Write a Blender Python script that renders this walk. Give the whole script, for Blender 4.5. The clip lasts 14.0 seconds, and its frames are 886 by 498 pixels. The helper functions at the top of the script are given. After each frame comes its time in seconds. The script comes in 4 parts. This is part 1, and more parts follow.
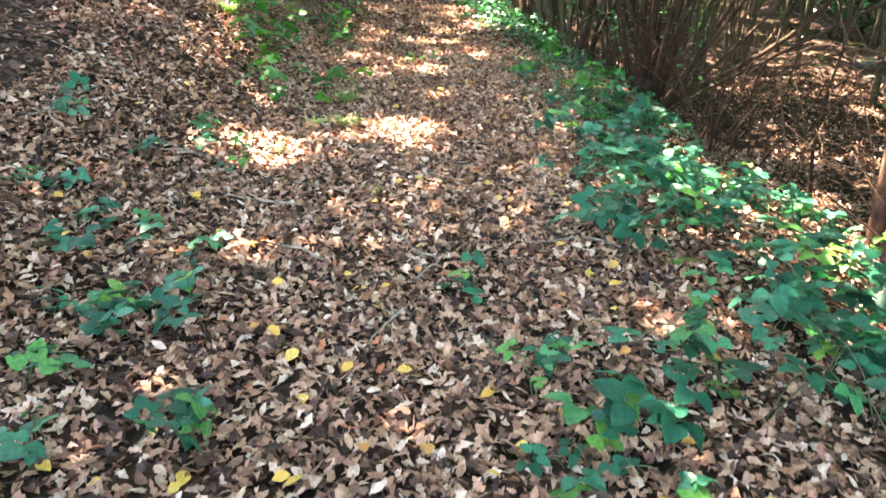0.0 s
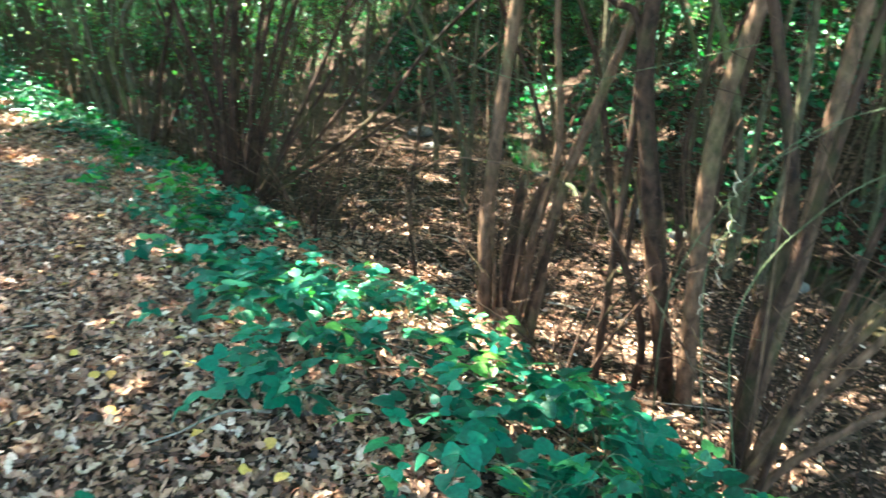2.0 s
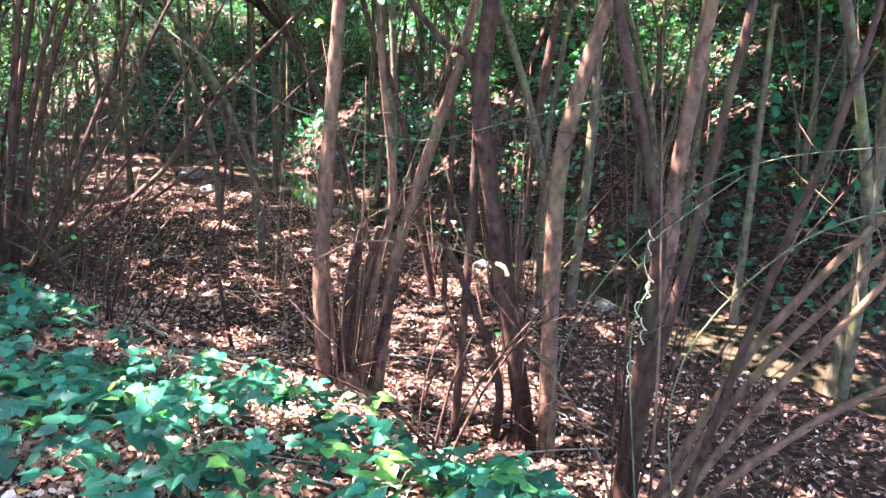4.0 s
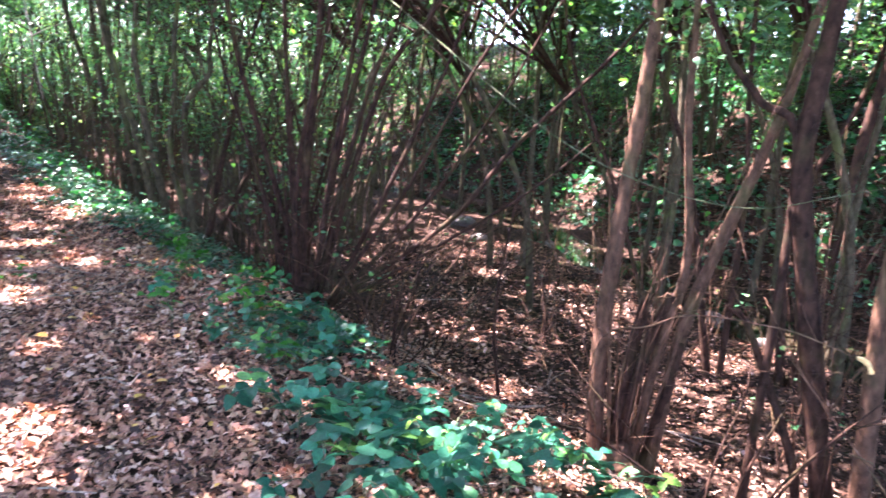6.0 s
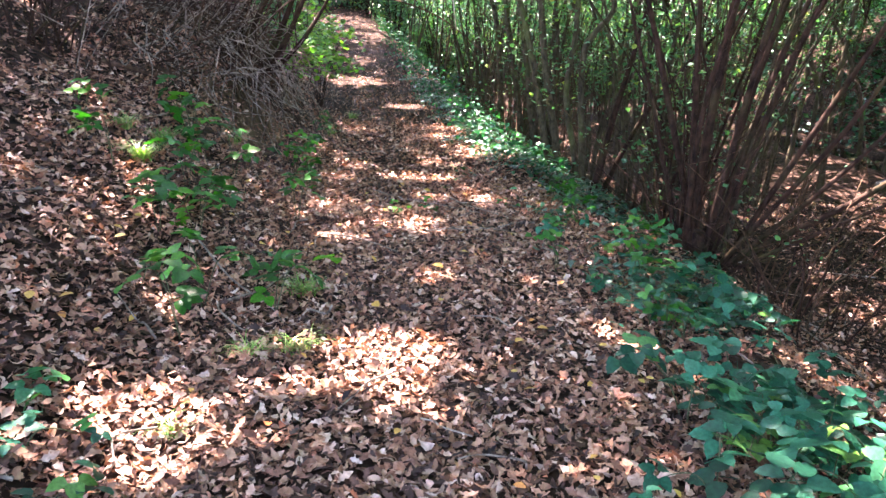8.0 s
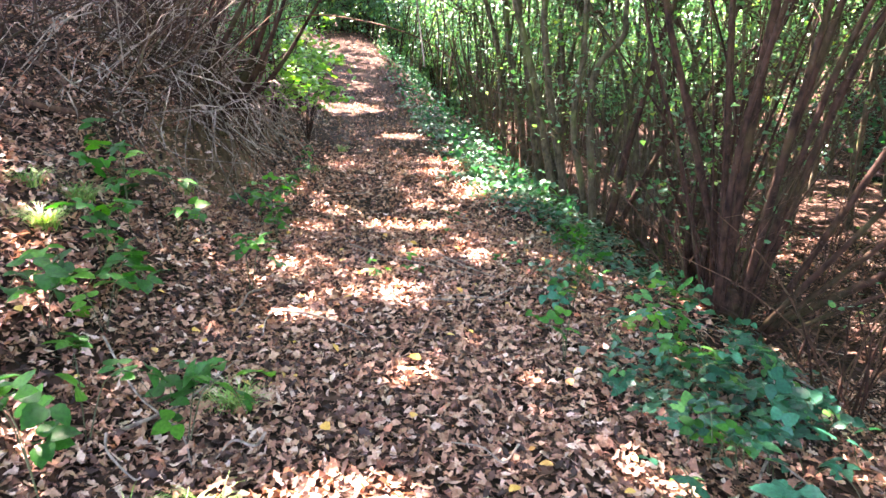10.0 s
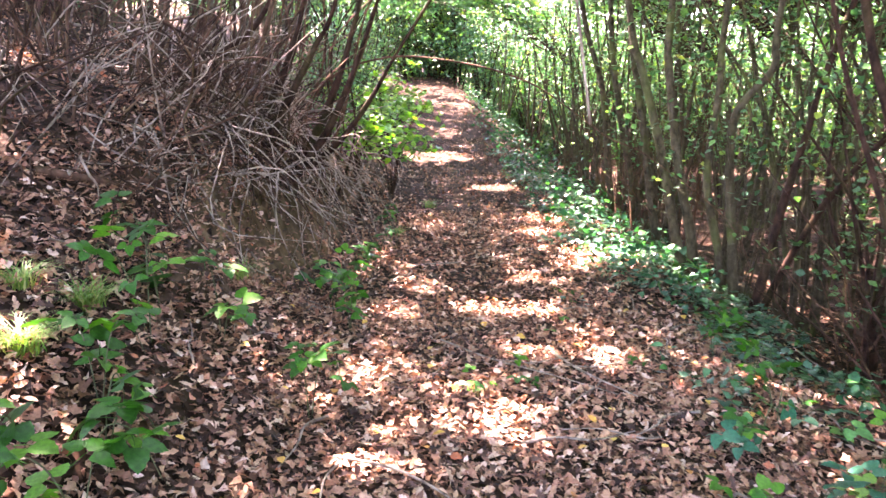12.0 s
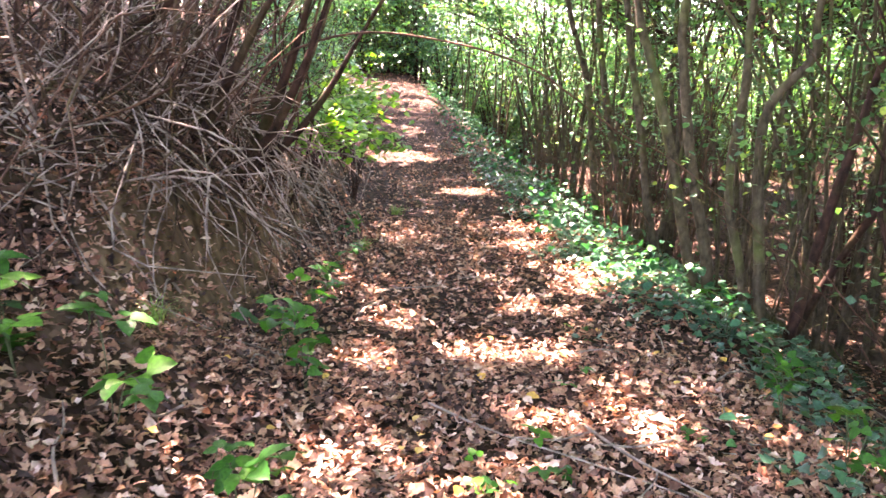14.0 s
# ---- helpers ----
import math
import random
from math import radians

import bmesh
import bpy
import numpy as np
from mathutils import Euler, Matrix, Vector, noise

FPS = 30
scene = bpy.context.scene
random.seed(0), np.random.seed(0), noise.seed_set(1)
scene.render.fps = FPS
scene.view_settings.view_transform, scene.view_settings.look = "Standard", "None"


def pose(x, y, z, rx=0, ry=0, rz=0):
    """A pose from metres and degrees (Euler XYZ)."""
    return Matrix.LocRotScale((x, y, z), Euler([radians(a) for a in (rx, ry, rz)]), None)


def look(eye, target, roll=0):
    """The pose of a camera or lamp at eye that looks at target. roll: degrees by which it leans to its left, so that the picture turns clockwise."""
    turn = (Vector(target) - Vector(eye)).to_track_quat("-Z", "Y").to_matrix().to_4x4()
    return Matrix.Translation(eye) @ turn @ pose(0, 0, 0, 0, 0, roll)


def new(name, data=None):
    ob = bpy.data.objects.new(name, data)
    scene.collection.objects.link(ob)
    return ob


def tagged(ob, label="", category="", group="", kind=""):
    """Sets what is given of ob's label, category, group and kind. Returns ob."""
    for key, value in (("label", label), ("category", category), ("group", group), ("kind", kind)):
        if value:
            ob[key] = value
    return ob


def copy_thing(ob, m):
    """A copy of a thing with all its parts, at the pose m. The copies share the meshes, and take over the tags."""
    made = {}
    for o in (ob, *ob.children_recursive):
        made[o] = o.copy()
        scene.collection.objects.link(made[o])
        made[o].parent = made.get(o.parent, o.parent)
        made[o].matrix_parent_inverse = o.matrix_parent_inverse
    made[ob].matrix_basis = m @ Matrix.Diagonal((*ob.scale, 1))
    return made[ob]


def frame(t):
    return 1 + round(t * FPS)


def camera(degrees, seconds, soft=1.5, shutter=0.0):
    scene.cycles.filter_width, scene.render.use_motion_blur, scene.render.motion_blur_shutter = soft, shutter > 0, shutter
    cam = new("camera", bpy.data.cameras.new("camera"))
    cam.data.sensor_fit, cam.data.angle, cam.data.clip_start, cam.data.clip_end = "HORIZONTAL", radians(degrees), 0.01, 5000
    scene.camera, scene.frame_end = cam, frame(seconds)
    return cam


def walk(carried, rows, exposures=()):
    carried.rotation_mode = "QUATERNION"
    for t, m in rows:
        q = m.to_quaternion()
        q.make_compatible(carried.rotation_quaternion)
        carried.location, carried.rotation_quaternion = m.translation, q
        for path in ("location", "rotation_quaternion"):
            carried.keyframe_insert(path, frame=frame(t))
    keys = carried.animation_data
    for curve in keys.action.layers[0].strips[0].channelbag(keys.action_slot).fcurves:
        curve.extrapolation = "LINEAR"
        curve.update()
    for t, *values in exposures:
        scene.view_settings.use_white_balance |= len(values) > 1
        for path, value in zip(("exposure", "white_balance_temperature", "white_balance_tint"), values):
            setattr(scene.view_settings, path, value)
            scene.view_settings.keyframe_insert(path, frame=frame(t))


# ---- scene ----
cam = camera(61.6, 14.0, shutter=0.2)
PATH = [
    (0, (-0.007, 0.424, 1.478), (0.008, 2.253, 0.668), 3.1),
    (0.5, (0.017, 0.676, 1.511), (-0.002, 2.553, 0.818), 4.2),
    (1, (-0.015, 0.896, 1.52), (0.15, 2.791, 0.9), 4.0),
    (1.5, (-0.032, 1.091, 1.532), (0.537, 2.917, 0.946), 3.9),
    (2, (0.013, 1.255, 1.568), (1.042, 2.872, 0.997), 4.4),
    (2.2, (0.052, 1.349, 1.572), (1.231, 2.857, 0.992), 3.4),
    (4.3, (-0.096, 2.074, 1.663), (1.409, 3.308, 1.205), 3.5),
    (4.5, (-0.081, 2.107, 1.673), (1.374, 3.413, 1.25), 3.8),
    (5, (-0.111, 2.177, 1.649), (1.236, 3.615, 1.305), 4.2),
    (5.5, (-0.162, 2.205, 1.678), (1.079, 3.737, 1.342), 4.2),
    (6, (-0.222, 2.263, 1.632), (0.784, 3.952, 1.267), 4.9),
    (6.5, (-0.294, 2.333, 1.607), (0.316, 4.182, 1.148), 6.0),
    (7, (-0.31, 2.411, 1.539), (-0.03, 4.319, 1.009), 5.5),
    (7.2, (-0.32, 2.468, 1.513), (-0.105, 4.38, 0.968), 5.1),
    (9.3, (0.073, 3.269, 1.582), (0.076, 5.185, 1.009), 2.7),
    (9.5, (0.046, 3.397, 1.59), (0.069, 5.319, 1.038), 2.7),
    (10, (-0.017, 3.761, 1.586), (0.023, 5.693, 1.07), 2.9),
    (10.5, (-0.022, 4.132, 1.582), (-0.047, 6.071, 1.089), 3.2),
    (11, (-0.028, 4.458, 1.592), (-0.109, 6.399, 1.118), 2.6),
    (11.5, (-0.124, 4.795, 1.595), (-0.233, 6.743, 1.155), 1.5),
    (12, (-0.205, 5.097, 1.579), (-0.397, 7.044, 1.165), 1.3),
    (12.5, (-0.273, 5.401, 1.576), (-0.583, 7.336, 1.176), 1.8),
    (13, (-0.366, 5.685, 1.559), (-0.702, 7.614, 1.152), 1.7),
    (13.5, (-0.463, 5.985, 1.525), (-0.698, 7.921, 1.086), 1.4),
    (14, (-0.481, 6.287, 1.481), (-0.556, 8.243, 1.069), 2.1),
]
walk(cam, [(t, look(eye, target, roll)) for t, eye, target, roll in PATH],
     [(0.0, 4.95, 7700, 15), (0.5, 4.85, 7550, 14), (1.0, 4.75, 7150, 7), (2.2, 4.65, 6300, -11), (4.3, 5.1, 6150, 35), (5.5, 4.9, 6150, 39), (6.3, 4.4, 6250, 37), (7.0, 4.3, 6450, 31), (9.5, 5.05, 6950, 31), (10.5, 5.15, 7250, 37), (12.0, 5.3, 7450, 44), (14.0, 5.25, 7700, 44)])

# ---- light ----
SUN = Vector((-0.30, 0.42, 0.86)).normalized()
world = bpy.data.worlds.new("sky")
scene.world = world
world.use_nodes = True
wn = world.node_tree
sky = wn.nodes.new("ShaderNodeTexSky")
sky.sky_type, sky.sun_disc = "NISHITA", False
sky.sun_elevation = math.asin(SUN.z)
sky.sun_rotation = math.atan2(SUN.x, SUN.y)
wn.links.new(sky.outputs[0], wn.nodes["Background"].inputs[0])
wn.nodes["Background"].inputs[1].default_value = 0.15
sun = new("sun", bpy.data.lights.new("sun", "SUN"))
sun.data.energy, sun.data.angle, sun.data.color = 5.0, radians(0.53), (1.0, 0.92, 0.82)
sun.matrix_world = look(SUN * 60, (0, 0, 0))

# ---- materials ----


def material(name):
    m = bpy.data.materials.new(name)
    m.use_nodes = True
    return m, m.node_tree.nodes, m.node_tree.links, m.node_tree.nodes["Principled BSDF"]


def ramp(nodes, stops):
    r = nodes.new("ShaderNodeValToRGB")
    e = r.color_ramp.elements
    while len(e) < len(stops):
        e.new(0.5)
    for el, (p, c) in zip(e, stops):
        el.position, el.color = p, (*c, 1)
    return r


def noise_tex(nodes, links, scale, detail=4, stretch=None, coords="Object"):
    tc = nodes.new("ShaderNodeTexCoord")
    n = nodes.new("ShaderNodeTexNoise")
    n.inputs["Scale"].default_value, n.inputs["Detail"].default_value = scale, detail
    if stretch:
        mp = nodes.new("ShaderNodeMapping")
        mp.inputs["Scale"].default_value = stretch
        links.new(tc.outputs[coords], mp.inputs[0])
        links.new(mp.outputs[0], n.inputs[0])
    else:
        links.new(tc.outputs[coords], n.inputs[0])
    return n


def mix_colour(nodes, links, a, b, fac, kind="MIX"):
    x = nodes.new("ShaderNodeMix")
    x.data_type, x.blend_type = "RGBA", kind
    for src, k in ((fac, 0), (a, 6), (b, 7)):
        if isinstance(src, (int, float)):
            x.inputs[k].default_value = src
        elif isinstance(src, tuple):
            x.inputs[k].default_value = (*src, 1)
        else:
            links.new(src, x.inputs[k])
    return x.outputs[2]


def add_bump(nodes, links, bsdf, src, strength=0.5, distance=0.01):
    b = nodes.new("ShaderNodeBump")
    b.inputs["Strength"].default_value, b.inputs["Distance"].default_value = strength, distance
    links.new(src, b.inputs["Height"])
    links.new(b.outputs[0], bsdf.inputs["Normal"])


def leaf_material(name, stops, rough=0.45, through_light=0.35, glow=(1.0, 1.0, 1.0), per_object=False, grain=60, gloss=0.4):
    m, n, l, p = material(name)
    p.inputs["Specular IOR Level"].default_value = gloss
    if per_object:
        rnd = n.new("ShaderNodeObjectInfo").outputs["Random"]
    else:
        rnd = n.new("ShaderNodeNewGeometry").outputs["Random Per Island"]
    r = ramp(n, stops)
    l.new(rnd, r.inputs[0])
    g = noise_tex(n, l, grain, 3)
    vr = ramp(n, [(0.3, (0.62, 0.62, 0.62)), (0.7, (1.15, 1.15, 1.15))])
    l.new(g.outputs[0], vr.inputs[0])
    col = mix_colour(n, l, r.outputs[0], vr.outputs[0], 1.0, "MULTIPLY")
    l.new(col, p.inputs["Base Color"])
    p.inputs["Roughness"].default_value = rough
    add_bump(n, l, p, g.outputs[0], 0.25, 0.004)
    if through_light:
        t = n.new("ShaderNodeBsdfTranslucent")
        l.new(mix_colour(n, l, col, glow, 1.0, "MULTIPLY"), t.inputs[0])
        s = n.new("ShaderNodeMixShader")
        s.inputs[0].default_value = through_light
        l.new(p.outputs[0], s.inputs[1])
        l.new(t.outputs[0], s.inputs[2])
        l.new(s.outputs[0], n["Material Output"].inputs[0])
    return m


def bark_material(name, dark, light, moss=0.0):
    m, n, l, p = material(name)
    p.inputs["Specular IOR Level"].default_value = 0.12
    g = noise_tex(n, l, 16, 6, (1.3, 1.3, 0.7))
    r = ramp(n, [(0.3, dark), (0.7, light)])
    l.new(g.outputs[0], r.inputs[0])
    col = r.outputs[0]
    big = noise_tex(n, l, 2.5, 3)
    if moss:
        k = ramp(n, [(0.52, (0, 0, 0)), (0.7, (moss, moss, moss))])
        l.new(big.outputs[0], k.inputs[0])
        col = mix_colour(n, l, col, (0.09, 0.12, 0.03), k.outputs[0])
    sp = noise_tex(n, l, 45, 2)
    k2 = ramp(n, [(0.62, (0, 0, 0)), (0.72, (0.5, 0.5, 0.5))])
    l.new(sp.outputs[0], k2.inputs[0])
    col = mix_colour(n, l, col, mix_colour(n, l, light, (0.12, 0.10, 0.085), 0.25), k2.outputs[0])
    l.new(col, p.inputs["Base Color"])
    p.inputs["Roughness"].default_value = 0.85
    add_bump(n, l, p, g.outputs[0], 0.6, 0.012)
    return m


LITTER = leaf_material("dead_leaf", [
    (0.0, (0.016, 0.008, 0.006)), (0.2, (0.085, 0.042, 0.030)), (0.45, (0.27, 0.127, 0.077)), (0.8, (0.42, 0.242, 0.153)),
    (0.97, (0.58, 0.42, 0.33)), (1.0, (0.42, 0.12, 0.05))], 0.6, 0.12, (1.0, 0.7, 0.4), grain=70, gloss=0.25)
YELLOW = leaf_material("yellow_leaf", [(0.0, (0.55, 0.30, 0.05)), (0.6, (0.62, 0.40, 0.09)), (1.0, (0.50, 0.16, 0.04))], 0.5, 0.25, per_object=True)
BRAMBLE = leaf_material("bramble_leaf", [(0.0, (0.006, 0.048, 0.026)), (0.45, (0.012, 0.100, 0.056)), (0.8, (0.024, 0.165, 0.092)), (0.93, (0.06, 0.20, 0.05)), (1.0, (0.12, 0.24, 0.04))],
                        0.42, 0.30, (0.7, 1.25, 0.5), per_object=True, gloss=0.22)
BRAMBLE_FAR = leaf_material("bramble_leaf_joined", [(0.0, (0.010, 0.070, 0.034)), (0.6, (0.020, 0.115, 0.055)), (1.0, (0.05, 0.18, 0.05))], 0.42, 0.30, (0.7, 1.25, 0.5), gloss=0.2)
YOUNG = leaf_material("young_leaf", [(0.0, (0.007, 0.060, 0.010)), (0.6, (0.016, 0.115, 0.012)), (1.0, (0.065, 0.21, 0.018))], 0.45, 0.36, (1.0, 1.5, 0.25), per_object=True, gloss=0.2)
IVY = leaf_material("ivy_leaf", [(0.0, (0.012, 0.055, 0.030)), (0.6, (0.022, 0.095, 0.050)), (1.0, (0.05, 0.16, 0.06))], 0.3, 0.15, (0.9, 1.3, 0.4))
HAZEL = leaf_material("hazel_leaf", [(0.0, (0.025, 0.105, 0.045)), (0.6, (0.05, 0.165, 0.065)), (0.9, (0.11, 0.27, 0.06)), (1.0, (0.30, 0.38, 0.06))], 0.4, 0.34, (0.95, 1.2, 0.55))
SUNNY = leaf_material("sunny_leaf", [(0.0, (0.05, 0.18, 0.03)), (0.6, (0.10, 0.28, 0.04)), (1.0, (0.22, 0.40, 0.05))], 0.42, 0.42, (1.1, 1.4, 0.3))
GRASS = leaf_material("grass_blade", [(0.0, (0.07, 0.18, 0.03)), (0.7, (0.14, 0.28, 0.05)), (1.0, (0.34, 0.34, 0.13))], 0.45, 0.3, (1.1, 1.3, 0.4))
BARK = bark_material("hazel_bark", (0.008, 0.004, 0.003), (0.050, 0.025, 0.016), 0.15)
BARK_PALE = bark_material("pale_bark", (0.028, 0.015, 0.010), (0.125, 0.068, 0.042), 0.22)
BARK_MOSSY = bark_material("mossy_bark", (0.018, 0.015, 0.009), (0.090, 0.073, 0.044), 0.6)
TWIG = bark_material("dead_twig", (0.06, 0.045, 0.035), (0.33, 0.265, 0.21))
STRAW = bark_material("dry_straw", (0.30, 0.23, 0.15), (0.52, 0.42, 0.30))
GREEN_CANE = bark_material("green_cane", (0.03, 0.042, 0.018), (0.105, 0.115, 0.062))
CUT_WOOD = leaf_material("cut_wood", [(0.0, (0.72, 0.45, 0.17)), (1.0, (0.76, 0.50, 0.2))], 0.7, 0)


def ground_material():
    m, n, l, p = material("leafy_soil")
    p.inputs["Specular IOR Level"].default_value = 0.05
    tc = n.new("ShaderNodeTexCoord")
    warp = noise_tex(n, l, 9, 3)
    pos = mix_colour(n, l, tc.outputs["Object"], warp.outputs["Color"], 0.06, "ADD")
    v = n.new("ShaderNodeTexVoronoi")
    v.inputs["Scale"].default_value = 21
    l.new(pos, v.inputs[0])
    sep = n.new("ShaderNodeSeparateColor")
    l.new(v.outputs["Color"], sep.inputs[0])
    r = ramp(n, [(0.0, (0.005, 0.003, 0.002)), (0.45, (0.018, 0.010, 0.007)), (0.8, (0.055, 0.031, 0.022)), (1.0, (0.12, 0.072, 0.052))])
    l.new(sep.outputs[0], r.inputs[0])
    soil = noise_tex(n, l, 1.6, 6)
    k = ramp(n, [(0.42, (0, 0, 0)), (0.66, (0.55, 0.55, 0.55))])
    l.new(soil.outputs[0], k.inputs[0])
    col = mix_colour(n, l, r.outputs[0], (0.024, 0.015, 0.011), k.outputs[0])
    geo = n.new("ShaderNodeNewGeometry")
    axes = n.new("ShaderNodeSeparateXYZ")
    l.new(geo.outputs["Normal"], axes.inputs[0])
    face = ramp(n, [(0.66, (1, 1, 1)), (0.80, (0, 0, 0))])
    l.new(axes.outputs[2], face.inputs[0])
    place = n.new("ShaderNodeSeparateXYZ")
    l.new(tc.outputs["Object"], place.inputs[0])
    path_side = n.new("ShaderNodeMath")
    path_side.operation = "LESS_THAN"
    path_side.inputs[1].default_value = 0.0
    l.new(place.outputs[0], path_side.inputs[0])
    bare = n.new("ShaderNodeMath")
    bare.operation = "MULTIPLY"
    l.new(face.outputs[0], bare.inputs[0])
    l.new(path_side.outputs[0], bare.inputs[1])
    clay = noise_tex(n, l, 7, 7)
    cr = ramp(n, [(0.3, (0.040, 0.026, 0.014)), (0.7, (0.165, 0.112, 0.062))])
    l.new(clay.outputs[0], cr.inputs[0])
    col = mix_colour(n, l, col, cr.outputs[0], bare.outputs[0])
    l.new(col, p.inputs["Base Color"])
    p.inputs["Roughness"].default_value = 0.9
    add_bump(n, l, p, v.outputs["Distance"], 0.7, 0.02)
    return m


def plain_noise(name, a, b, scale, rough=0.9, bump=0.5, dist=0.02, detail=7):
    m, n, l, p = material(name)
    g = noise_tex(n, l, scale, detail)
    r = ramp(n, [(0.3, a), (0.7, b)])
    l.new(g.outputs[0], r.inputs[0])
    l.new(r.outputs[0], p.inputs["Base Color"])
    p.inputs["Roughness"].default_value = rough
    add_bump(n, l, p, g.outputs[0], bump, dist)
    return m


SOIL = ground_material()
ROCK = plain_noise("creek_stone", (0.045, 0.038, 0.032), (0.13, 0.115, 0.10), 9)
WATER = plain_noise("creek_water", (0.020, 0.016, 0.010), (0.05, 0.038, 0.022), 3, 0.06, 0.12, 0.01, 3)

# ---- mesh helpers ----
rng = np.random.default_rng(7)


class Soup:
    """Vertices and triangles gathered for one mesh."""

    def __init__(self):
        self.v, self.f, self.n = [], [], 0

    def add(self, v, f):
        self.v.append(np.asarray(v, float).reshape(-1, 3))
        self.f.append(np.asarray(f, np.int64).reshape(-1, 3) + self.n)
        self.n += len(self.v[-1])

    def mesh(self, name, mat, smooth=True):
        me = bpy.data.meshes.new(name)
        v, f = np.concatenate(self.v), np.concatenate(self.f)
        me.vertices.add(len(v))
        me.vertices.foreach_set("co", v.ravel())
        me.loops.add(f.size)
        me.loops.foreach_set("vertex_index", f.ravel())
        me.polygons.add(len(f))
        me.polygons.foreach_set("loop_start", np.arange(0, f.size, 3))
        me.polygons.foreach_set("use_smooth", np.full(len(f), smooth))
        me.update(calc_edges=True)
        me.validate()
        me.materials.append(mat)
        return me


def part(name, soup, mat, parent=None, label="", smooth=True, place=None):
    data = soup.mesh(name, mat, smooth) if isinstance(soup, Soup) else soup
    ob = new(name, data)
    if parent:
        ob.parent = parent
    if place is not None:
        ob.matrix_basis = place
    return tagged(ob, label)


def thing(name, x, y, z, label, category, group="", kind=""):
    ob = new(name)
    ob.empty_display_size = 0.1
    ob.matrix_basis = pose(x, y, z)
    return tagged(ob, label, category, group, kind)


def smooth_line(pts, steps=4):
    """A Catmull-Rom line through the points."""
    p = np.asarray(pts, float)
    if len(p) < 3:
        return np.linspace(p[0], p[-1], steps + 1)
    q = np.vstack([2 * p[0] - p[1], p, 2 * p[-1] - p[-2]])
    out = []
    for i in range(1, len(q) - 2):
        for s in np.linspace(0, 1, steps, endpoint=False):
            a, b, c, d = q[i - 1:i + 3]
            out.append(0.5 * (2 * b + (c - a) * s + (2 * a - 5 * b + 4 * c - d) * s * s + (3 * b - a - 3 * c + d) * s ** 3))
    out.append(p[-1])
    return np.array(out)


def tube(soup, pts, r0, r1, sides=6, lumps=0.08):
    """A tapered, slightly knobbly tube along the points."""
    p = np.asarray(pts, float)
    n = len(p)
    t = np.gradient(p, axis=0)
    t /= np.linalg.norm(t, axis=1)[:, None] + 1e-9
    ref = np.array([0.31, 0.95, 0.07]) if abs(t[0][2]) > 0.6 else np.array([0.05, 0.1, 1.0])
    a = np.cross(t, ref)
    a /= np.linalg.norm(a, axis=1)[:, None] + 1e-9
    b = np.cross(t, a)
    rad = np.linspace(r0, r1, n) * (1 + lumps * rng.standard_normal(n))
    ang = np.arange(sides) * 2 * np.pi / sides
    ring = a[:, None, :] * np.cos(ang)[None, :, None] + b[:, None, :] * np.sin(ang)[None, :, None]
    v = p[:, None, :] + ring * rad[:, None, None] * (1 + 0.5 * lumps * rng.standard_normal((n, sides)))[:, :, None]
    i = np.arange(n - 1)[:, None] * sides + np.arange(sides)[None, :]
    j = np.arange(n - 1)[:, None] * sides + (np.arange(sides)[None, :] + 1) % sides
    f = np.concatenate([np.stack([i, j, j + sides], -1).reshape(-1, 3), np.stack([i, j + sides, i + sides], -1).reshape(-1, 3)])
    v = np.vstack([v.reshape(-1, 3), p[-1]])
    k = (n - 1) * sides
    cap = [(k + s, k + (s + 1) % sides, n * sides) for s in range(sides)]
    soup.add(v, np.vstack([f, cap]))


def leaf_shape(length, width, outline, fold=0.12, droop=0.15):
    """A leaf along +y, its base at 0: midrib and two edges, folded up along the rib. outline: (along, half width) pairs."""
    o = np.array(outline, float)
    y = o[:, 0] * length
    h = o[:, 1] * width
    z = -droop * length * o[:, 0] ** 2
    rib = np.stack([0 * y, y, z], 1)
    left = np.stack([-h, y, z + fold * h * 2], 1)
    right = np.stack([h, y, z + fold * h * 2], 1)
    n = len(o)
    f = []
    for i in range(n - 1):
        f += [(i, i + 1, n + i + 1), (i, n + i + 1, n + i), (i, 2 * n + i, 2 * n + i + 1), (i, 2 * n + i + 1, i + 1)]
    return np.vstack([rib, left, right]), np.array(f)


HEART = [(0.0, 0.05), (0.03, 0.33), (0.2, 0.5), (0.38, 0.46), (0.5, 0.47), (0.65, 0.33), (0.75, 0.31), (0.9, 0.1), (1.0, 0.0)]
OVAL = [(0.0, 0.02), (0.2, 0.34), (0.5, 0.5), (0.8, 0.28), (1.0, 0.0)]
LOBED = [(0.0, 0.04), (0.16, 0.26), (0.26, 0.16), (0.42, 0.42), (0.54, 0.24), (0.70, 0.48), (0.82, 0.26), (1.0, 0.06)]
STAR = [(0.0, 0.12), (0.12, 0.5), (0.35, 0.3), (0.5, 0.42), (0.7, 0.18), (1.0, 0.0)]


